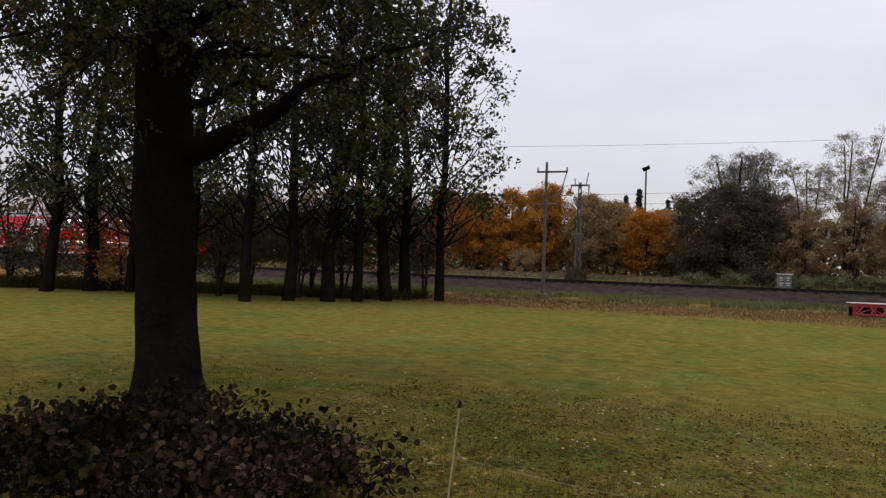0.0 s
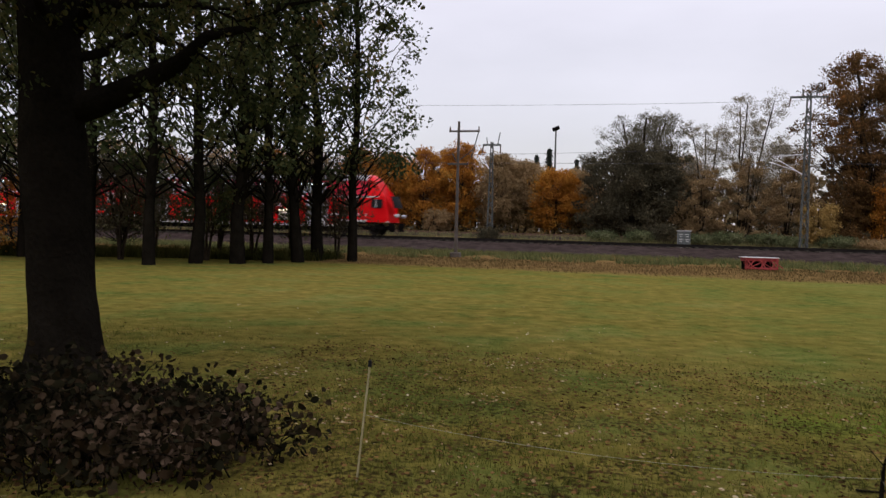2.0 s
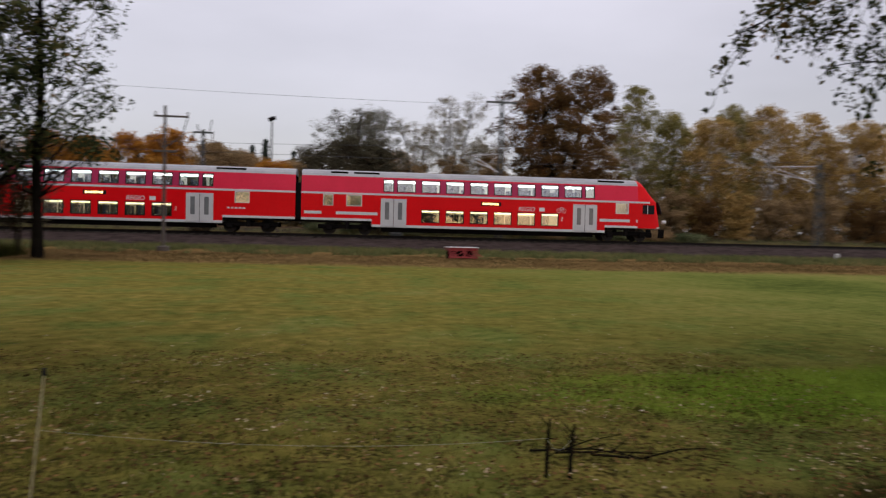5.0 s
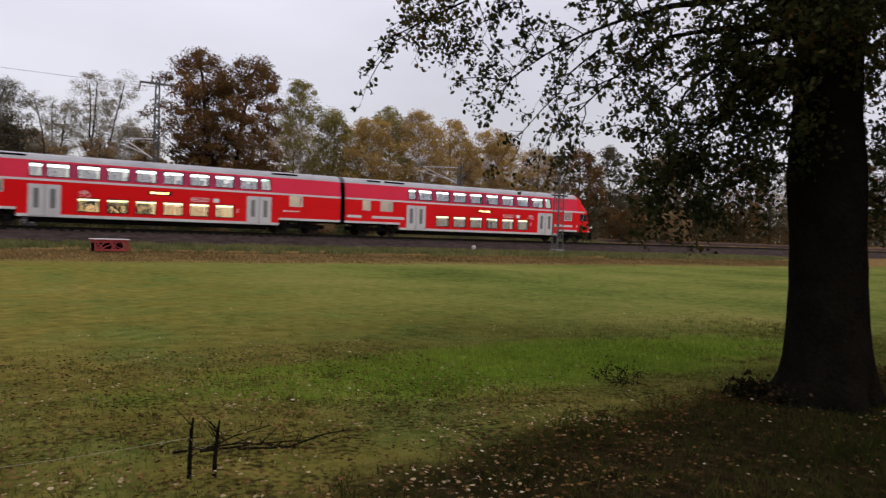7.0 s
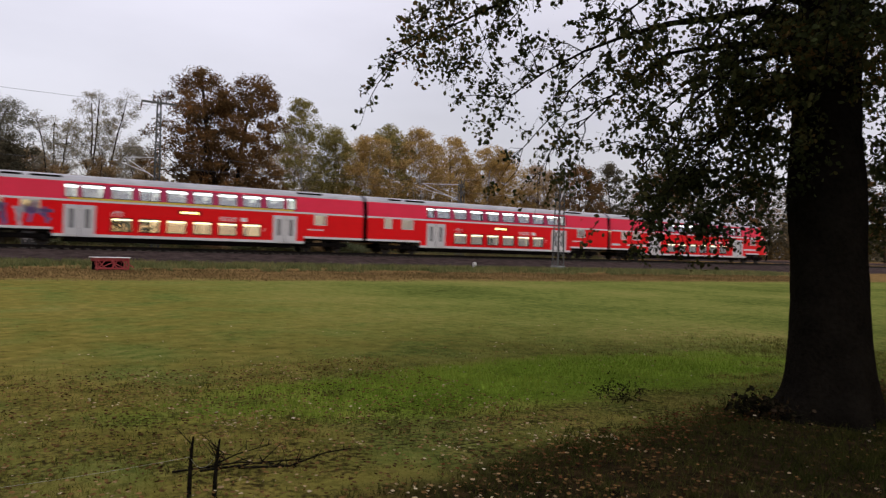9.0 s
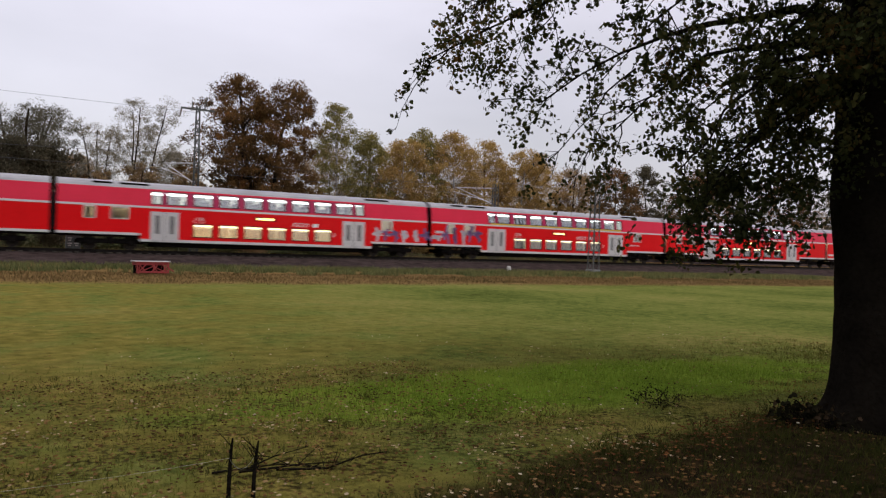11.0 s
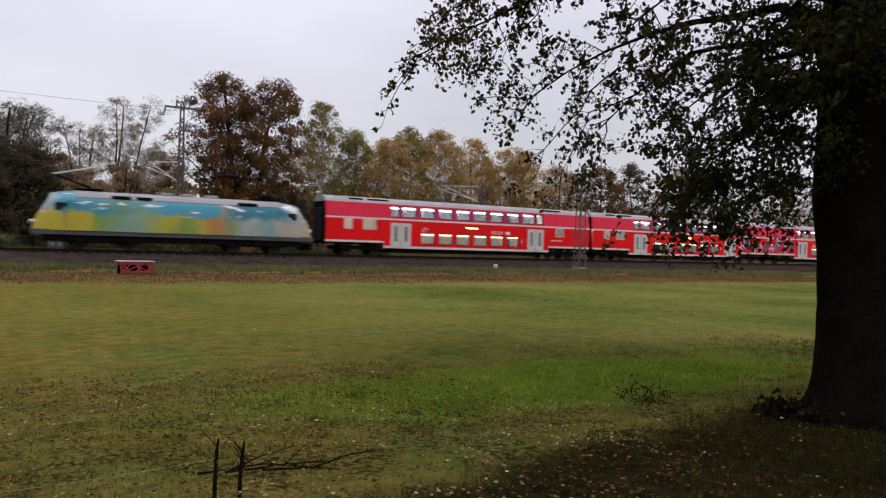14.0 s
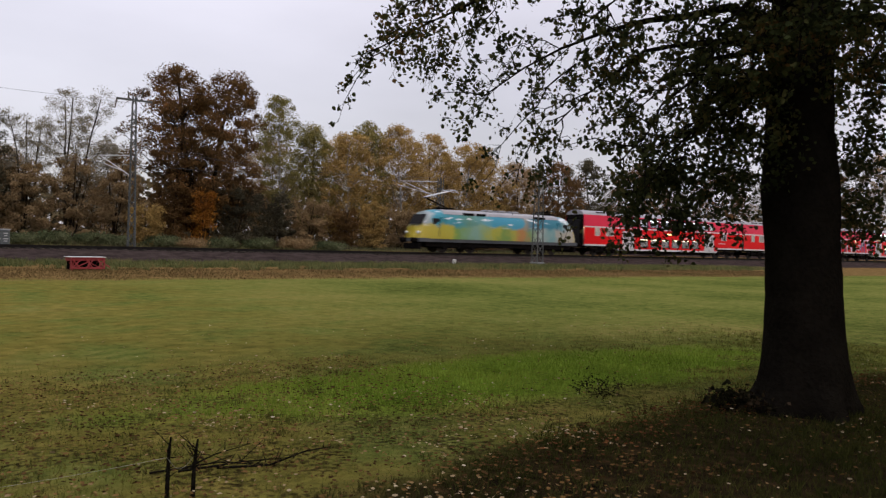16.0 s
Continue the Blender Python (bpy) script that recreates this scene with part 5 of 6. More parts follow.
def far_trees():
    n = 0
    for s, off, h, w, mat, lab in (
            (-26.0, 66, 7.6, 4.6, LEAF_ORANGE, "orange autumn maple behind the railway"), (-22.6, 67, 7.2, 4.6, LEAF_ORANGE, "orange autumn maple behind the railway"),
            (-19.4, 66, 7.5, 4.8, LEAF_ORANGE, "golden orange maple behind the railway"), (-15.7, 67, 8.2, 5.0, LEAF_ORANGE, "orange autumn maple behind the railway"),
            (-12.4, 66, 7.0, 4.0, LEAF_OLIVE, "olive-brown young tree behind the railway"), (-9.8, 67, 6.4, 4.0, LEAF_OLIVE, "olive-brown young tree behind the railway"),
            (-7.0, 66, 5.6, 4.2, LEAF_ORANGE, "rusty orange bush tree behind the railway"),
            (-31.0, 67, 7.6, 5.0, LEAF_OLIVE, "brownish tree behind the railway"), (-36.0, 66, 7.8, 5.4, LEAF_ORANGE, "orange-brown tree behind the railway"),
            (-41.5, 67, 8.2, 5.6, LEAF_OLIVE, "brownish tree behind the railway"), (-47.5, 66, 8.4, 6.0, LEAF_RUST, "rust-brown tree behind the railway"),
            (-54.0, 67, 9.0, 6.4, LEAF_OLIVE, "brownish tree behind the railway"), (-61.0, 66, 9.0, 6.4, LEAF_RUST, "rust-brown tree behind the railway"),
            (-69.0, 67, 9.5, 7.0, LEAF_OLIVE, "brownish tree behind the railway"), (-78.0, 66, 10, 7.4, LEAF_OLIVE, "brownish tree behind the railway"),
            (-24.2, 71, 7.2, 5.4, LEAF_OLIVE, "brownish tree behind the maples"), (-17.6, 71, 8.0, 5.2, LEAF_RUST, "rust-brown tree behind the maples"), (-11.0, 71, 6.8, 5.0, LEAF_OLIVE, "brownish tree behind the maples"), (-5.0, 70.5, 6.0, 4.6, LEAF_OLIVE, "brownish tree behind the maples")):
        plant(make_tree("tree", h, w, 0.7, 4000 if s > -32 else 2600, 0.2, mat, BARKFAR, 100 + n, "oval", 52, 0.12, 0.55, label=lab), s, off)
        n += 1
    plant(make_tree("willow_tree", 7.4, 9.2, 0.3, 9000, 0.22, LEAF_DARK, BARKFAR, 11, "dome", 120, 0.25, 0.6, stems=3, label="dense dark willow beyond the railway"), -0.3, 64)
    plant(make_tree("willow_tree", 10.7, 8.2, 3.6, 6500, 0.13, LEAF_WILLOW, BARKFAR, 12, "dome", 130, 0.22, 0.5, stems=4, label="grey-green willow with a thin feathery top"), 0.3, 65.5)
    plant(make_tree("poplar_tree", 11.9, 4.6, 2.6, 5600, 0.1, LEAF_POPLAR, BARKFAR, 13, "vase", 80, 0.1, 0.4, stems=3, label="pale half-bare poplar beyond the railway"), 8.3, 64)
    plant(make_tree("poplar_tree", 9.8, 3.0, 2.2, 3200, 0.1, LEAF_POPLAR, BARKFAR, 14, "vase", 50, 0.08, 0.36, stems=3, label="slim half-bare poplar beyond the railway"), 5.5, 65)
    plant(make_tree("oak_tree", 14.4, 8.0, 1.4, 14000, 0.2, LEAF_RUST, BARKFAR, 19, "oval", 190, 0.3, 0.6, stems=2, label="tall rust-brown oak with gaps in its crown"), 18.2, 62)
    plant(make_tree("birch_tree", 13.9, 4.4, 3.0, 4200, 0.16, LEAF_BIRCH, BARKBIRCH, 16, "oval", 64, 0.14, 0.5, label="yellow-green birch beyond the railway"), 26.6, 66)
    k = 0
    for s, off, h, w, mat in ((30.5, 67, 11.6, 4.4, LEAF_BIRCH), (33.8, 66, 11.0, 6.4, LEAF_YELLOW), (37.3, 68, 12.8, 6.0, LEAF_BIRCH), (40.6, 66, 12.4, 6.6, LEAF_YELLOW),
                              (44.5, 67, 12.2, 6.6, LEAF_YELLOW), (48.2, 66, 11.6, 6.6, LEAF_YELLOW), (52.4, 68, 10.8, 6.8, LEAF_YELLOW), (57.5, 67, 10.2, 6.4, LEAF_OLIVE),
                              (63.0, 66, 10.6, 7.0, LEAF_RUST), (69.5, 67, 11.5, 7.4, LEAF_DARK), (77, 66, 11.6, 8, LEAF_RUST), (85, 67, 12.5, 8.5, LEAF_DARK), (94, 66, 12.5, 9, LEAF_RUST), (104, 67, 13, 9, LEAF_DARK), (114, 66, 12, 10, LEAF_OLIVE), (125, 67, 15, 11, LEAF_RUST), (137, 66, 18, 12, LEAF_DARK), (150, 67, 20, 13, LEAF_OLIVE), (165, 66, 21, 14, LEAF_DARK), (182, 67, 20, 14, LEAF_RUST), (200, 66, 20, 15, LEAF_DARK), (222, 67, 20, 16, LEAF_OLIVE),
                              (29, 73, 10.5, 6, LEAF_OLIVE), (35.5, 73, 11.5, 6.5, LEAF_YELLOW), (42.5, 74, 12, 7, LEAF_OLIVE), (49.5, 73, 11, 7, LEAF_YELLOW), (24.5, 72, 9.5, 6, LEAF_OLIVE), (12.5, 71, 8.5, 5, LEAF_POPLAR), (4.5, 72, 7.5, 5, LEAF_OLIVE)):
        plant(make_tree("birch_tree" if s < 55 else "tree", h, w, 1.2, 4600 if s < 60 and off < 70 else 2600, 0.18 if s < 60 else 0.24 if s < 110 else 0.36, mat, BARKBIRCH if s < 55 and k % 2 else BARKFAR, 300 + k, "oval", 70, 0.13, 0.55, label="yellow-brown birch in a dense stand" if 28 < s < 55 else "brownish tree far along the railway"), s, off)
        k += 1
    # bushes along the far side
    for j, (s, off, h, w, mat, lab) in enumerate((
            (5.2, 63.4, 5.6, 4.6, LEAF_OLIVE, "olive-brown bush beyond the railway"), (8.8, 63.0, 6.2, 5.0, LEAF_OLIVE, "olive-brown bush beyond the railway"), (11.6, 62.5, 6.4, 4.4, LEAF_OLIVE, "tall olive-brown bush by the mast"),
            (13.2, 59.6, 3.0, 2.6, LEAF_YELLOW, "yellowish bush at the mast's foot"), (15.6, 60.8, 4.6, 3.4, LEAF_RUST, "dark rust bush under the oak"), (17.6, 59.6, 4.4, 1.3, LEAF_ORANGE, "slender bright orange bush"),
            (20.6, 60.4, 4.8, 4.4, LEAF_DARK, "dark green bush under the oak"), (24.0, 60.6, 4.4, 4.0, LEAF_DARK, "dark green bush beside the oak"), (27.5, 61.0, 4.2, 3.8, LEAF_OLIVE, "olive bush beyond the track"),
            (30.6, 60.0, 3.6, 3.2, LEAF_RUST, "rust-coloured bush beyond the track"), (33.6, 60.0, 4.0, 2.4, LEAF_YELLOW, "orange-brown bush beyond the track"), (37, 60.4, 3.6, 3.8, LEAF_OLIVE, "olive bush beyond the track"),
            (41.5, 60.5, 3.8, 4.4, LEAF_OLIVE, "olive bush beyond the track"), (46.5, 60.5, 3.6, 4.6, LEAF_RUST, "rust-coloured bush beyond the track"), (52, 60.5, 3.8, 5, LEAF_OLIVE, "olive bush beyond the track"),
            (58, 60.5, 3.6, 5.4, LEAF_DARK, "dark bush beyond the track"), (65, 60.5, 4, 6, LEAF_RUST, "rust-coloured bush beyond the track"), (73, 60.5, 4, 6.4, LEAF_OLIVE, "olive bush beyond the track"),
            (-17.5, 64.2, 1.9, 3.4, LEAF_OLIVE, "low brown bush beyond the track"), (-11.3, 57.4, 0.9, 1.4, LEAF_DARK, "low green bush at the mast's foot"), (2.2, 59.0, 1.2, 1.6, LEAF_DARK, "low dark bush by the cabinet"), (7.0, 59.4, 0.68, 2.2, LEAF_WEED, "low green weeds beyond the track"),
            (0.4, 59.2, 0.62, 2.0, LEAF_WEED, "low green weeds beyond the track"), (4.9, 59.0, 0.56, 2.2, LEAF_WEED, "low green weeds beyond the track"), (9.4, 59.2, 0.74, 2.4, LEAF_WEED, "low green weeds beyond the track"), (11.0, 58.8, 0.56, 2.0, LEAF_WEED, "low green weeds beyond the track"), (14.3, 58.8, 0.68, 2.6, LEAF_WEED, "low green weeds beyond the track"), (16.4, 58.6, 0.50, 2.2, LEAF_OLIVE, "low brown weeds beyond the track"), (19.0, 58.8, 0.62, 2.6, LEAF_WEED, "low green weeds beyond the track"), (22.0, 58.8, 0.68, 2.6, LEAF_WEED, "low green weeds beyond the track"), (25.4, 58.8, 0.74, 2.8, LEAF_OLIVE, "low brown weeds beyond the track"), (28.6, 58.6, 0.56, 2.6, LEAF_WEED, "low green weeds beyond the track"), (-2.5, 60.0, 0.50, 2.2, LEAF_WEED, "low green weeds beyond the track"))):
        plant(make_tree("bush", h, w, 0.15, int(700 + 420 * h * w / 4), 0.15, mat, BARKFAR, 500 + j, "dome", 34, 0.05, 0.36, stems=3, label=lab, category="bush"), s, off)


far_trees()


def build_conifer(seed, h):
    rng = np.random.default_rng(seed)
    t = base("conifer_tree")
    wood = Tubes()
    wood.add([(0, 0, -0.2), (0, 0, h * 0.5), (0, 0, h)], [0.22, 0.12, 0.02], 6)
    pts = []
    for k in range(34):
        q = k / 34
        z = h * (0.12 + 0.87 * q)
        for _ in range(7):
            a, r = rng.uniform(0, 6.28), h * 0.17 * (1 - q) * rng.uniform(0.6, 1.1) + 0.1
            e = np.array([r * math.cos(a), r * math.sin(a), z - 0.25 * r])
            wood.add(np.stack([(0, 0, z), e]), [0.03, 0.01], 3)
            for u in np.linspace(0.25, 1, 7):
                pts.append(np.array([0, 0, z]) * (1 - u) + e * u + rng.normal(size=3) * 0.12)
    part("trunk", wood.mesh(), BARKFAR, t)
    part("crown", leaves_mesh(np.array(pts), 0.5, rng, droop=0.4, narrow=0.5), CONIFER, t)
    return tagged(t, "dark conifer far behind the railway", "tree", group="distant conifers")


con = build_conifer(41, 12.5)
plant(con, -12.4, 108, 1.45)
for s, off, sc in ((-33, 118, 0), (-29.5, 122, 40), (-26, 116, 80), (-23.5, 120, 10), (-20.5, 117, 70), (-17.5, 121, 30), (-15.2, 115, 55), (-9.3, 119, 95), (-6.5, 116, 20), (-3, 121, 62), (1, 118, 15)):
    copy_thing(con, at(s, off, 1.45 - 0.6 - 0.8 * math.sin(s), sc))


def far_woods():
    """The distant wood that closes the view."""
    rng = np.random.default_rng(55)
    k = 52000
    s = rng.uniform(-330, 420, k)
    o = rng.uniform(96, 150, k)
    top = np.array([9.5 + 2.5 * noise.noise((a * 0.06, 0, 3)) + 2.0 * noise.noise((a * 0.25, b * 0.1, 9)) for a, b in zip(s, o)])
    top = np.where((s > -45) & (s < 20), top - 2.0, top)
    z = 1.1 + top * rng.uniform(0, 1, k) ** 1.15
    ob = part("distant_woods", leaves_mesh(np.stack([s, o, z], 1), 1.4, rng), FARWOOD)
    ob.matrix_basis = at(0, 0, 0)
    tagged(ob, "distant brownish autumn wood along the horizon", "woods", kind="stuff")


far_woods()


def undergrowth():
    """Scrub that closes the foot of the far trees."""
    rng = np.random.default_rng(56)
    k = 42000
    s, o = rng.uniform(-110, 130, k), rng.uniform(64.2, 69, k)
    top = np.array([3.0 + 1.6 * noise.noise((a * 0.3, 0, 5)) + 0.9 * noise.noise((a * 1.1, b * 0.5, 2)) for a, b in zip(s, o)])
    z = 1.1 + top * rng.uniform(0, 1, k) ** 1.5
    ob = part("undergrowth", leaves_mesh(np.stack([s, o, z], 1), 0.3, rng), SCRUB)
    ob.matrix_basis = at(0, 0, 0)
    tagged(ob, "brown scrub at the foot of the far trees", "undergrowth", kind="stuff")


undergrowth()

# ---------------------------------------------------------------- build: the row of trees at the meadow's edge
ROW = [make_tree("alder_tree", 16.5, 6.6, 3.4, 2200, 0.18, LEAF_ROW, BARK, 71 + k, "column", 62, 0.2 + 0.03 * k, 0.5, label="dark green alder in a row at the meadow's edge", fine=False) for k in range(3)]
for t in ROW:
    tagged(t, group="row of alders")
ROW_AT = ((-7.45, 27.6, 0, 0), (-6.1, 29.0, 1, 50), (-4.62, 29.6, 2, 110), (-3.53, 30.4, 0, 200), (-2.4, 31.6, 1, 290), (-1.7, 33.4, 2, 20), (-0.13, 33.2, 0, 75),
          (-16.2, 29.8, 1, 140), (-15.2, 31.4, 2, 250), (-13.6, 31.9, 0, 310), (-12.2, 30.2, 1, 10), (-10.2, 29.2, 2, 185), (-19.6, 30.5, 0, 95), (-23.5, 32, 1, 35))
for i, (x, y, k, a) in enumerate(ROW_AT):
    m = pose(x, y, 0.0, 0, 0, a)
    if i < 3:
        ROW[k].matrix_basis = m
    else:
        copy_thing(ROW[k], m)
for j, (x, y, h, w, low, mat) in enumerate(((-14.5, 33.0, 3.4, 3.6, 0.5, LEAF_ORANGE), (-18, 33, 2.6, 4.5, 0.4, LEAF_DARK), (-9.5, 31, 4.2, 3.6, 1.3, LEAF_DARK), (-6.2, 31.5, 4.0, 3.2, 1.4, LEAF_ROW), (-3.0, 35.2, 4.8, 3.4, 1.2, LEAF_ROW), (-11.8, 33, 4.4, 4.0, 1.0, LEAF_DARK),
                                                  (-6.2, 34.5, 4.4, 3.0, 1.4, LEAF_DARK), (-9.0, 34.0, 3.8, 2.8, 1.3, LEAF_ROW), (-0.9, 35.6, 4.8, 2.8, 1.3, LEAF_DARK), (-4.6, 33.6, 4.0, 2.8, 1.5, LEAF_DARK))):
    b = make_tree("bush", h, w, low, int(350 + 120 * h), 0.15, mat, BARKFAR, 610 + j, "oval", 30, 0.05, 0.45, stems=3, label="orange-leaved shrub under the alders" if mat is LEAF_ORANGE else "dark shrub under the alders", category="bush")
    b.matrix_basis = pose(x, y, 0.0)
for j, (x, y, h, w) in enumerate(((-20.5, 34.5, 5.4, 6.0), (-15.2, 36.0, 5.2, 5.0), (-24.5, 35.0, 5.4, 6.0), (-18.0, 37.0, 5.2, 5.0), (-11.2, 36.5, 5.4, 5.0))):
    b = make_tree("bush", h, w, 0.8, 650, 0.15, LEAF_ROW, BARK, 640 + j, "dome", 40, 0.05, 0.5, stems=4, label="thin half-bare shrub under the alders", category="bush")
    b.matrix_basis = pose(x, y, 0.0)

# ---------------------------------------------------------------- build: the near trees
BARE = (((-1.0, 2.1, 3.6), (-1.55, 3.0, 2.2)), ((-1.0, 2.3, 3.3), (-1.2, 2.7, 2.3)), ((-1.1, 2.5, 3.9), (-1.4, 3.1, 3.1)), ((-1.2, 3.2, 4.2), (-1.5, 3.7, 3.4)))
make_near_tree("lime_tree", pose(8.54, 1.03, 0.0), 0.37, 7.5,
               [((-2.7, 3.6, 3.5), 4.4, 0.09), ((-1.85, 2.75, 3.15), 3.9, 0.08), ((-1.5, 2.1, 2.85), 3.6, 0.07), ((-1.45, 1.15, 2.2), 3.2, 0.06), ((-1.7, 1.35, 2.4), 3.5, 0.06), ((-1.1, 0.95, 2.4), 3.1, 0.05),
                ((-1.9, 1.65, 3.7), 4.2, 0.08), ((-2.05, 2.8, 4.1), 4.6, 0.08), ((-1.55, 0.7, 3.2), 4.0, 0.07), ((-1.1, 0.3, 3.3), 3.8, 0.06), ((-1.9, -0.4, 3.5), 4.2, 0.08), ((-2.75, 3.0, 3.9), 4.7, 0.08),
                ((0.8, 2.2, 3.0), 4.0, 0.08), ((2.4, 1.2, 3.2), 4.2, 0.09), ((2.0, -2.0, 3.0), 4.0, 0.09), ((-0.4, -3.0, 3.4), 4.2, 0.09), ((0.6, 1.6, 2.5), 3.4, 0.06), ((1.6, 0.6, 2.6), 3.4, 0.06), ((-2.2, 1.0, 4.4), 5.0, 0.08), ((-1.2, 2.2, 4.7), 5.2, 0.08)],
               [((-0.66, 1.05, 2.35), (0.9, 0.9, 0.62), 2700), ((-0.9, 1.26, 1.9), (0.6, 0.6, 0.28), 800), ((-0.7, 0.51, 2.85), (0.6, 0.6, 0.6), 1500), ((-0.79, 0.67, 3.63), (1.5, 1.3, 0.6), 1300),
                ((-1.12, -0.35, 3.56), (0.8, 0.8, 0.4), 2400), ((1.06, -0.39, 2.92), (0.5, 0.6, 0.75), 1500), ((1.15, -0.41, 1.95), (0.35, 0.4, 0.45), 900), ((-0.92, 1.78, 3.56), (0.9, 0.9, 0.55), 1000),
                ((-1.09, 3.62, 4.08), (0.9, 0.9, 0.4), 200), ((-0.82, 2.74, 2.65), (0.4, 0.5, 0.45), 420), ((-1.5, 4.1, 4.1), (0.5, 0.5, 0.35), 360), ((-1.35, 3.9, 3.75), (0.3, 0.3, 0.4), 240), ((-1.0, 3.45, 3.5), (0.3, 0.3, 0.4), 240), ((0.9, -0.7, 3.7), (0.7, 0.7, 0.5), 2200), ((0.5, -0.9, 3.9), (1.0, 0.8, 0.5), 300), ((-0.5, 0.3, 4.3), (1.2, 1.0, 0.4), 150)],
               5, "large lime tree with drooping leafy boughs and a dark trunk", twigs=14,
               bare=((BARE[0], 0.012), (BARE[1], 0.01), (BARE[2], 0.008), (BARE[3], 0.008)))
make_near_tree("lime_tree", pose(-2.85, 7.75, 0.0), 0.32, 7.5,
               [((2.8, -0.2, 4.1), 2.7, 0.2), ((1.9, -0.8, 3.25), 3.4, 0.07), ((1.0, -1.0, 3.4), 3.4, 0.07), ((-0.5, -1.5, 3.1), 3.4, 0.07), ((-0.8, -1.7, 3.6), 3.8, 0.07), ((0.4, -1.8, 3.6), 3.8, 0.07),
                ((2.3, -1.3, 3.9), 4.0, 0.08), ((1.1, -2.0, 3.6), 4.0, 0.08), ((-2.4, -0.6, 3.3), 3.6, 0.08), ((-2.2, 1.2, 3.3), 3.6, 0.08), ((2.2, 1.4, 3.6), 3.7, 0.08), ((3.2, 0.6, 4.6), 4.4, 0.09), ((0.2, 2.6, 3.6), 4.0, 0.08), ((-1.8, -1.6, 4.2), 4.4, 0.08), ((1.6, 0.3, 3.0), 3.2, 0.06)],
               [((1.23, -0.67, 3.82), (1.6, 1.0, 0.45), 700), ((-0.44, -1.19, 3.59), (0.9, 0.8, 0.4), 600), ((1.51, -0.19, 2.98), (0.8, 0.6, 0.4), 400), ((0.5, -0.3, 4.3), (1.8, 1.2, 0.4), 200), ((-1.6, -0.4, 3.9), (0.9, 0.8, 0.4), 500), ((-0.2, 0.9, 4.0), (1.6, 1.0, 0.6), 600)],
               9, "large lime tree with a dark trunk rising from brambles", twigs=11, lean=-0.05)

# unseen trees added behind the camera to shade the trunks and near ground
SHADE = make_tree("lime_tree", 13.0, 8.0, 2.2, 1500, 0.42, LEAF_NEAR, BARK, 91, "oval", 60, 0.3, 0.8, label="unseen lime tree added behind the camera for shade", fine=False)
SHADE.matrix_basis = pose(-6.0, -9.0, 0)
for x, y, a in ((1.5, -10.0, 40), (9.0, -9.5, 100), (16.5, -7.0, 160), (-13.0, -5.0, 220)):
    copy_thing(SHADE, pose(x, y, 0, 0, 0, a))
build_bramble(pose(-1.9, 5.3, 0.0, 0, 0, -12), 1.5, 0.9, 0.5, 330, 0.058, 21, "tangled bramble bush round the tree's foot, coloured dark for shade")
build_bramble(pose(8.0, 1.5, 0.0), 0.26, 0.22, 0.16, 20, 0.055, 22, "small bramble tuft at the tree's foot")
build_bramble(pose(8.0, 2.95, 0.0), 0.45, 0.25, 0.17, 16, 0.022, 23, "small weedy tuft in the grass")


def build_fence():
    rng = np.random.default_rng(31)
    st = base("fence_stake", pose(0.1, 4.55, 0.0))
    part("rod", rod((-0.04, 0, -0.1), (0.035, 0, 0.74), 0.007, 0.006, 6), STRAW, st)
    part("knob", rod((0.034, 0, 0.725), (0.037, 0, 0.765), 0.013, 0.01, 8), RUBBER, st)
    tagged(st, "thin pale electric-fence stake in the grass", "stake")
    for x, y, h, dx in ((2.99, 3.73, 0.38, 0.02), (3.10, 3.63, 0.36, 0.03)):
        p = base("wooden_stake", pose(x, y, 0.0))
        t = Tubes()
        t.add([(0, 0, -0.15), (dx * 0.3, 0, h * 0.4), (dx, 0.01, h * 0.8), (dx * 1.1, 0, h)], [0.016, 0.013, 0.01, 0.005], 7)
        for j in range(14):
            a = np.array([dx * 0.5, 0, h * rng.uniform(0.2, 0.9)])
            t.add(np.stack([a, a + rng.normal(size=3) * 0.05 + np.array([0, 0, 0.03])]), [0.004, 0.0015], 4)
        part("post", t.mesh(), BARK, p)
        tagged(p, "short dark broken wooden stake in the grass", "stake")
    wire("fence_wire", [(0.12, 4.55, 0.42), (2.99, 3.73, 0.26), (3.10, 3.63, 0.26)], 0.0011, 0.07, "thin pale electric-fence wire", WIREWHITE)
    for k, (pts, r) in enumerate(((((3.3, 4.05, 0.1), (3.5, 3.95, 0.13), (3.72, 3.9, 0.1), (3.95, 3.75, 0.08)), 0.014), (((3.5, 3.9, 0.1), (3.8, 3.72, 0.04), (4.05, 3.6, 0.16), (4.25, 3.55, 0.2)), 0.013), (((3.4, 4.1, 0.05), (3.7, 4.15, 0.14), (3.95, 4.1, 0.17)), 0.01), (((3.2, 4.2, 0.02), (3.6, 4.0, 0.1), (3.9, 3.7, 0.03)), 0.012))):
        t = Tubes()
        t.add(np.array(pts) * np.array([1, 1, 0.45]) + rng.normal(size=(len(pts), 3)) * 0.012, np.linspace(r * 0.7, r * 0.25, len(pts)), 6)
        for j in range(8):
            i, u = j % (len(pts) - 1), rng.random()
            a = (np.array(pts[i]) * (1 - u) + np.array(pts[i + 1]) * u) * np.array([1, 1, 0.45])
            t.add(np.stack([a, a + rng.normal(size=3) * 0.06 + np.array([0, 0, 0.02])]), [0.004, 0.0015], 4)
        tagged(part("fallen_branch", t.mesh(), BARK), "dark fallen branch lying in the grass", "branch")


build_fence()

# ---------------------------------------------------------------- build: grass and fallen leaves
GR = np.random.default_rng(77)


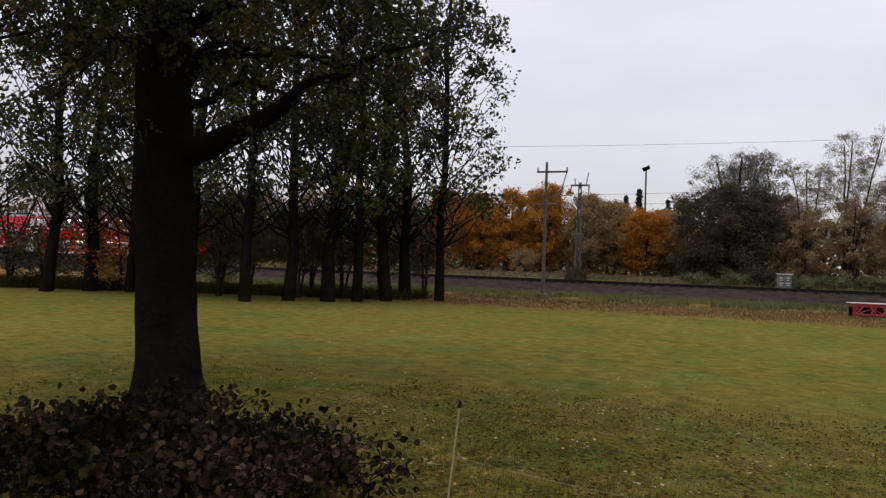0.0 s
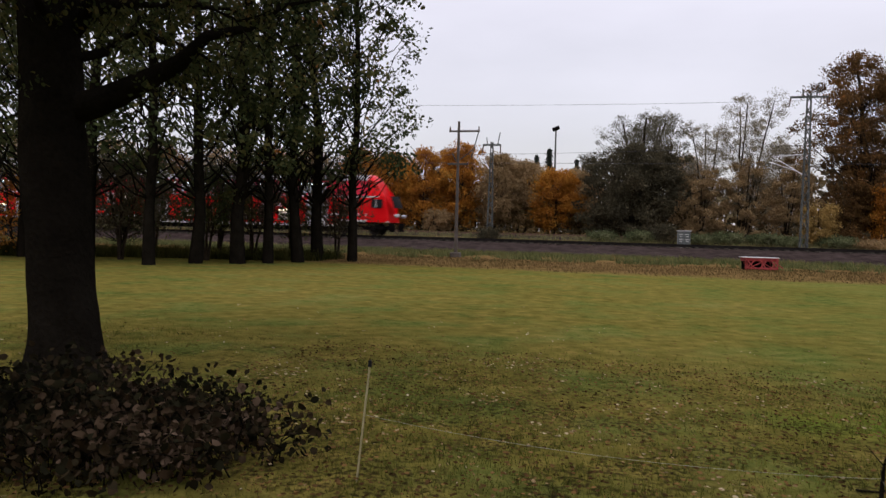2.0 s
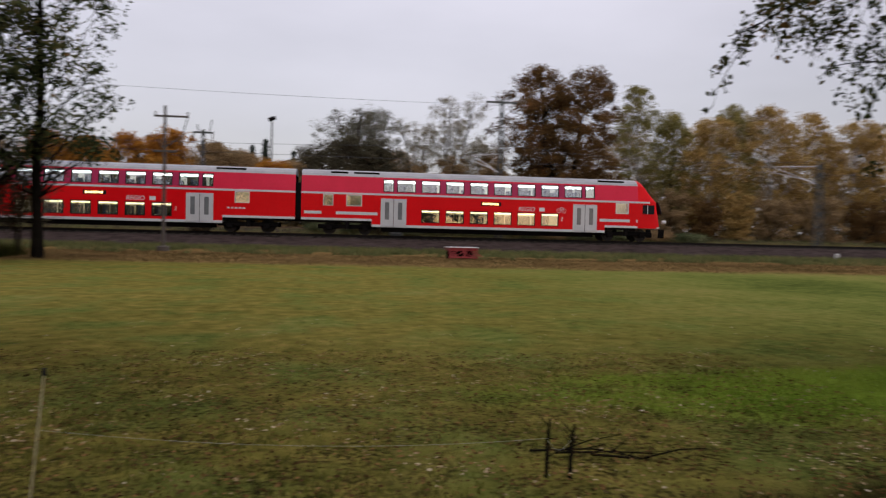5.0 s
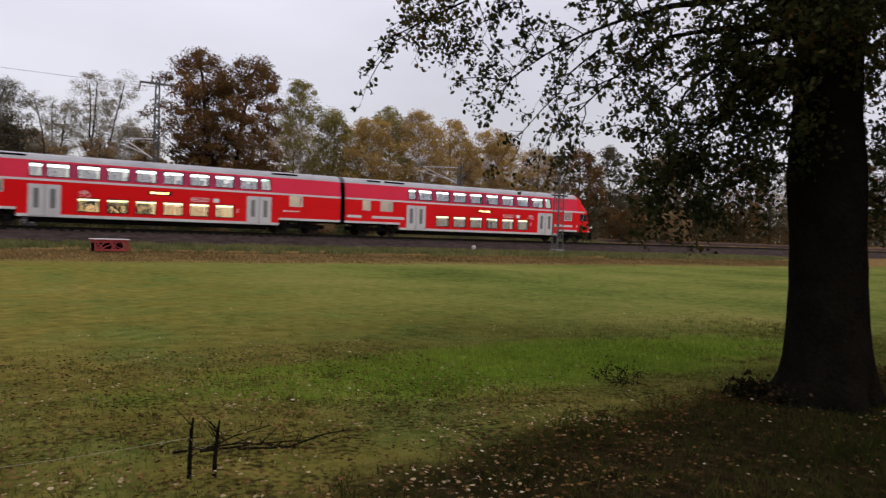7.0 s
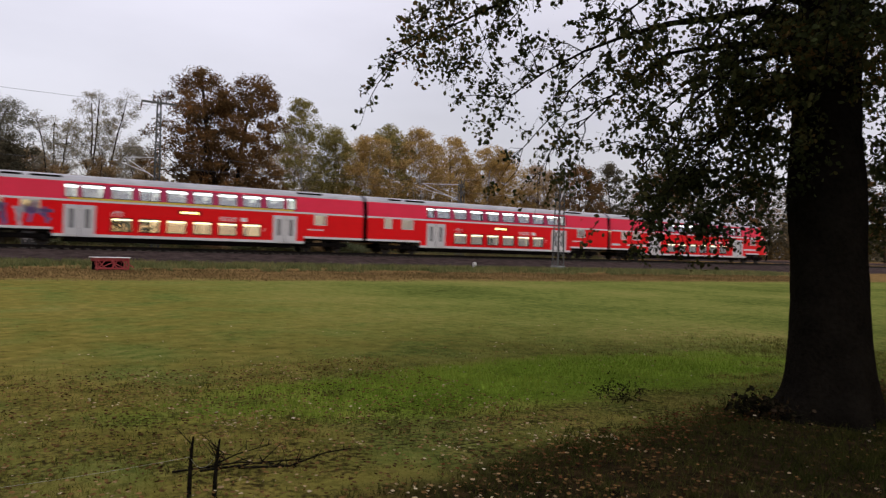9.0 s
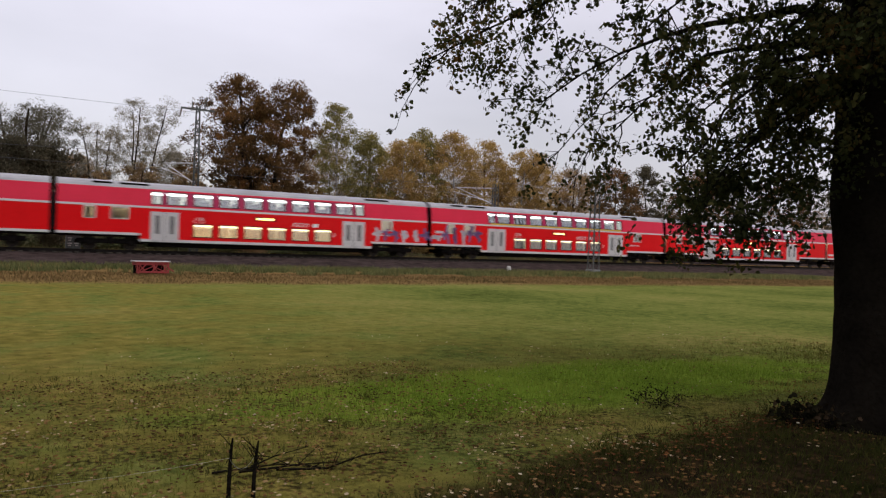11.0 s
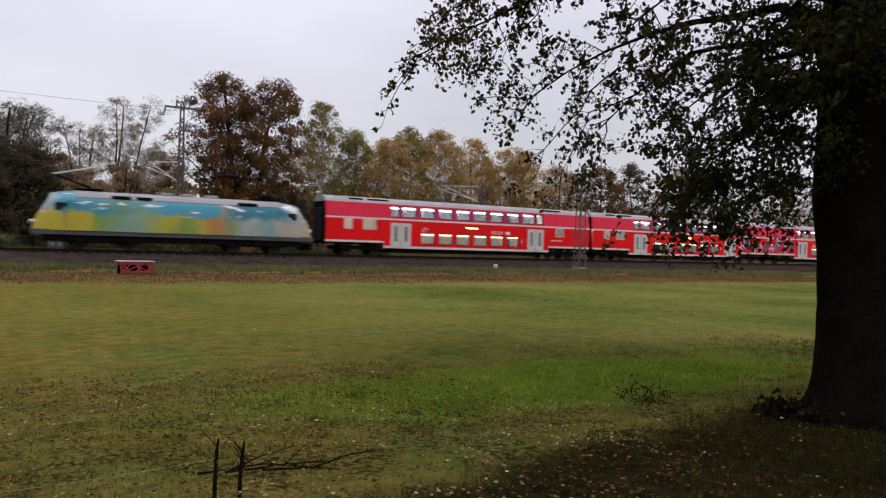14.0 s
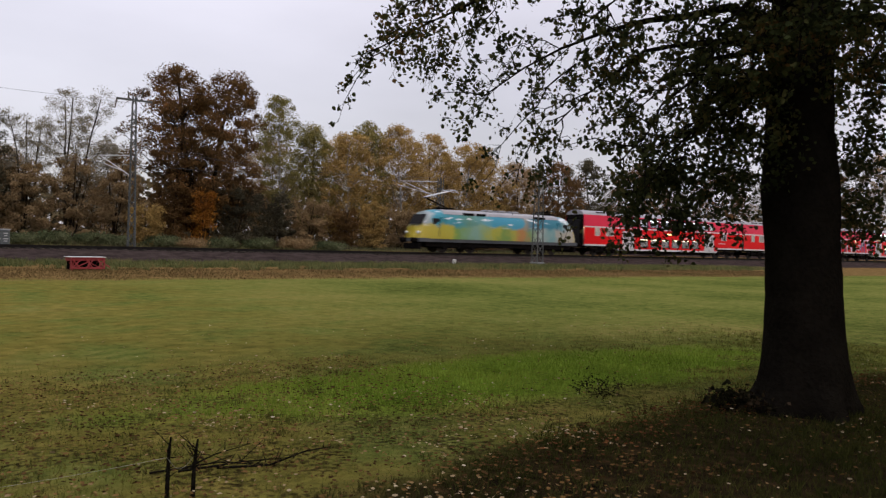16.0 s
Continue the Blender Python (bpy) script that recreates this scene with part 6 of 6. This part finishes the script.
def in_litter(s, o):
    return (o + 0.12 * np.abs(s - 9) < 4.9) & (s > 2)


def in_clumps(s, o):
    """Uneven clumps, thicker towards the foot of the ballast."""
    w = np.array([noise.noise((p * 0.55, q * 0.45, 8.0)) + 0.6 * noise.noise((p * 1.7, q * 0.9, 3.0)) for p, q in zip(s, o)])
    return w + np.minimum(o - 40.5, 3.0) * 0.12 > 0.0


def in_lush(s, o):
    w = np.array([noise.noise((p * 1.1, q * 1.6, 5.0)) for p, q in zip(s, o)])
    return ((s - 6.7) / 4.7) ** 2 + ((o - 7.0) / 1.4) ** 2 + 0.9 * w < 0.8


def tufts(name, s_range, o_range, count, height, mat, rng, label, keep=None, per=16):
    """Coarse tufts of longer blades."""
    s, o = rng.uniform(*s_range, count), rng.uniform(*o_range, count)
    if keep is not None:
        m = keep(s, o)
        s, o = s[m], o[m]
    big = np.repeat(rng.uniform(0.4, 1.3, len(s)), per)
    s = np.repeat(s, per) + rng.normal(size=len(s) * per) * 0.05 * big
    o = np.repeat(o, per) + rng.normal(size=len(o) * per) * 0.05 * big
    k = len(s)
    root = np.stack([s, o, np.full(k, -0.02)], 1)
    a, h = rng.uniform(0, 2 * np.pi, k), height * big * rng.uniform(0.5, 1.2, k)
    lean = rng.normal(size=(k, 2)) * 0.6
    tip = root + np.stack([lean[:, 0] * h, lean[:, 1] * h, h + 0.02], 1)
    side = np.stack([np.cos(a), np.sin(a), np.zeros(k)], 1) * 0.006
    ob = part(name, (np.stack([root - side, root + side, tip], 1).reshape(-1, 3), np.arange(3 * k).reshape(k, 3)), mat)
    ob.matrix_basis = at(0, 0, 0)
    return tagged(ob, label, "grass", kind="stuff")


def litter_edge(s, o):
    """How near a place is to the edge of the leaf litter: 1 on it, 0 half a metre off."""
    return np.clip(1 - np.abs(o + 0.12 * np.abs(s - 9) - 4.75) / 0.5, 0, 1) * (s > 3.0)


blades("meadow_grass", (-9, 14), (3.0, 10.5), 150000, 0.042, 0.009, GRASS, GR, "short mown meadow grass", lambda s, o: ~in_litter(s, o) & ~in_lush(s, o) & (GR.random(len(s)) < np.clip(1.75 - o / 6.0, 0, 1)))
blades("lush_grass", (1.5, 12), (5.0, 9.2), 52000, 0.045, 0.009, LUSHGRASS, GR, "fresh bright green grass in a lush patch", in_lush)
tufts("grass_tufts", (-8, 14), (3.4, 9.5), 3600, 0.042, TUFTGRASS, GR, "coarse darker grass tufts in the meadow", lambda s, o: ~in_lush(s, o) & (GR.random(len(s)) < np.clip(1.7 - o / 6, 0.05, 1)))
# tufts under the tree, with its shade painted into their green
tufts("shade_tufts", (2, 12), (0.5, 5.2), 3600, 0.075, SHADEGRASS, GR, "grass tufts under the tree, shade put into their colour", in_litter)
tufts("edge_tufts", (3, 9), (3.6, 5.6), 700, 0.11, SHADEGRASS, GR, "longer grass in shade colour along the edge of the litter", lambda s, o: GR.random(len(s)) < litter_edge(s, o))
blades("verge_grass", (-40, 60), (28.5, 39.0), 62000, 0.085, 0.04, DRYGRASS, GR, "long dry brown grass along the verge", lambda s, o: GR.random(len(s)) < np.clip((o - 28) / 4, 0, 1))
blades("far_verge_grass", (-50, 60), (56.0, 60.5), 30000, 0.36, 0.04, FARGRASS, GR, "rough grass beyond the track")
blades("verge_weeds", (-45, 70), (37.0, 47.0), 90000, 0.24, 0.06, VERGEWEED, GR, "green weeds in clumps along the foot of the ballast", in_clumps)
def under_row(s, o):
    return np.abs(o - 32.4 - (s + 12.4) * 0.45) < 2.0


# rank growth in a dark strip that stands in for the alders' shade
blades("row_shade_undergrowth", (-38, -13.5), (18, 33), 70000, 0.46, 0.05, SHADEGRASS, GR, "rank undergrowth beneath the alders, coloured dark as their shade", under_row)
blades("litter_grass", (2, 12), (0.5, 5), 26000, 0.06, 0.008, SHADEGRASS, GR, "thin grass in shade colour among fallen leaves", in_litter)
litter("fallen_leaves", (-9, 14), (2.5, 15), 15000, 0.034, GR, "scattered brown and yellowish fallen leaves", lambda s, o: np.clip(1.3 - o / 9, 0.03, 1) * 0.8)
litter("fallen_leaves", (2, 12), (0.2, 5.2), 2600, 0.033, GR, "brown fallen leaves under the tree", lambda s, o: np.where(o + 0.12 * np.abs(s - 9) < 5.0, 0.6, 0.1))
litter("fallen_leaves", (-4, 5), (3.0, 9.0), 11000, 0.036, GR, "brown and pale fallen leaves in the near grass")
litter("pale_leaves", (-8, 13), (0.5, 13), 1500, 0.034, GR, "pale upturned fallen leaves", lambda s, o: np.where(in_litter(s, o), 0.7, np.clip(1.1 - o / 13, 0, 1)), PALELEAF)
litter("rust_leaves", (3, 12), (3.2, 5.8), 8000, 0.036, GR, "rust-red fallen leaves along the litter's edge", lambda s, o: litter_edge(s, o) * np.clip((s - 3) / 2.5, 0, 1), RUSTLEAF)

# ---------------------------------------------------------------- build: the train
COACH = 26.92
control = tagged(build_coach("control_car", 27.2, True), "red double-deck control car with a raked cab, windows lit", "train car", group="train")
coach = tagged(build_coach("passenger_coach", COACH), "red double-deck passenger coach with lit windows", "train car", group="train")
CARS = [(control, 27.2)]
for k in range(4):
    CARS.append((coach if k == 0 else copy_thing(coach, Matrix()), 27.2 + COACH * (k + 1)))


def spray(car, u0, u1, z0, z1, seed):
    """Big illegible sprayed letters on a coach's side, as plain strokes."""
    rng = np.random.default_rng(seed)
    u = u0
    while u < u1:
        w = rng.uniform(0.55, 0.95)
        bm = bmesh.new()
        for _ in range(4):
            a = rng.choice([0.0, 1.35, 1.75, 0.5, 2.5])
            ln = (z1 - z0) * rng.uniform(0.6, 1.0) if 1 < a < 2 else w * rng.uniform(0.7, 1.1)
            m = Matrix.Translation((u + w * rng.uniform(0.25, 0.75), -HALF - 0.009, z0 + (z1 - z0) * rng.uniform(0.3, 0.7))) @ Matrix.Rotation(-a, 4, "Y") @ Matrix.Diagonal((ln, 0.006, 0.2, 1))
            made = bmesh.ops.create_cube(bm, size=1.0, matrix=m)
        bmesh.ops.bevel(bm, geom=list(bm.edges), offset=0.002, segments=1, affect="EDGES")
        part("sprayed_letter", bm, SPRAYDARK if rng.random() < 0.35 else SPRAY, car, "sprayed graffiti stroke")
        u += w * 1.15


spray(CARS[2][0], 0.3, 5.0, 1.2, 2.6, 5)
spray(CARS[3][0], COACH - 5.0, COACH - 0.4, 1.2, 2.2, 6)
part("first_class_band", box(6.0, COACH - 6.0, -HALF - 0.018, -HALF + 0.01, 2.97, 3.08), YELLOWBAND, CARS[2][0], "yellow first-class band")
loco = build_locomotive()
loco["group"] = "train"
CARS.append((loco, 27.2 + COACH * 4 + 0.35 + LOCO))


def motions():
    times = [k * 0.5 for k in range(33)]
    for car, behind in CARS:
        rows = []
        for t in times:
            p = ALONG * (nose(t) - behind) + ACROSS * TRACK_OFF
            rows.append((t, pose(p.x, p.y, RAIL_Z, 0, 0, math.degrees(LINE))))
        walk(car, rows)
        for w in car.children:
            if w.name.startswith("wheelset"):
                x, y, z = w.location
                walk(w, [(k / 30, pose(x, y, z, 0, math.degrees((nose(k / 30) - nose(0)) / z), 0)) for k in range(481)])


motions()
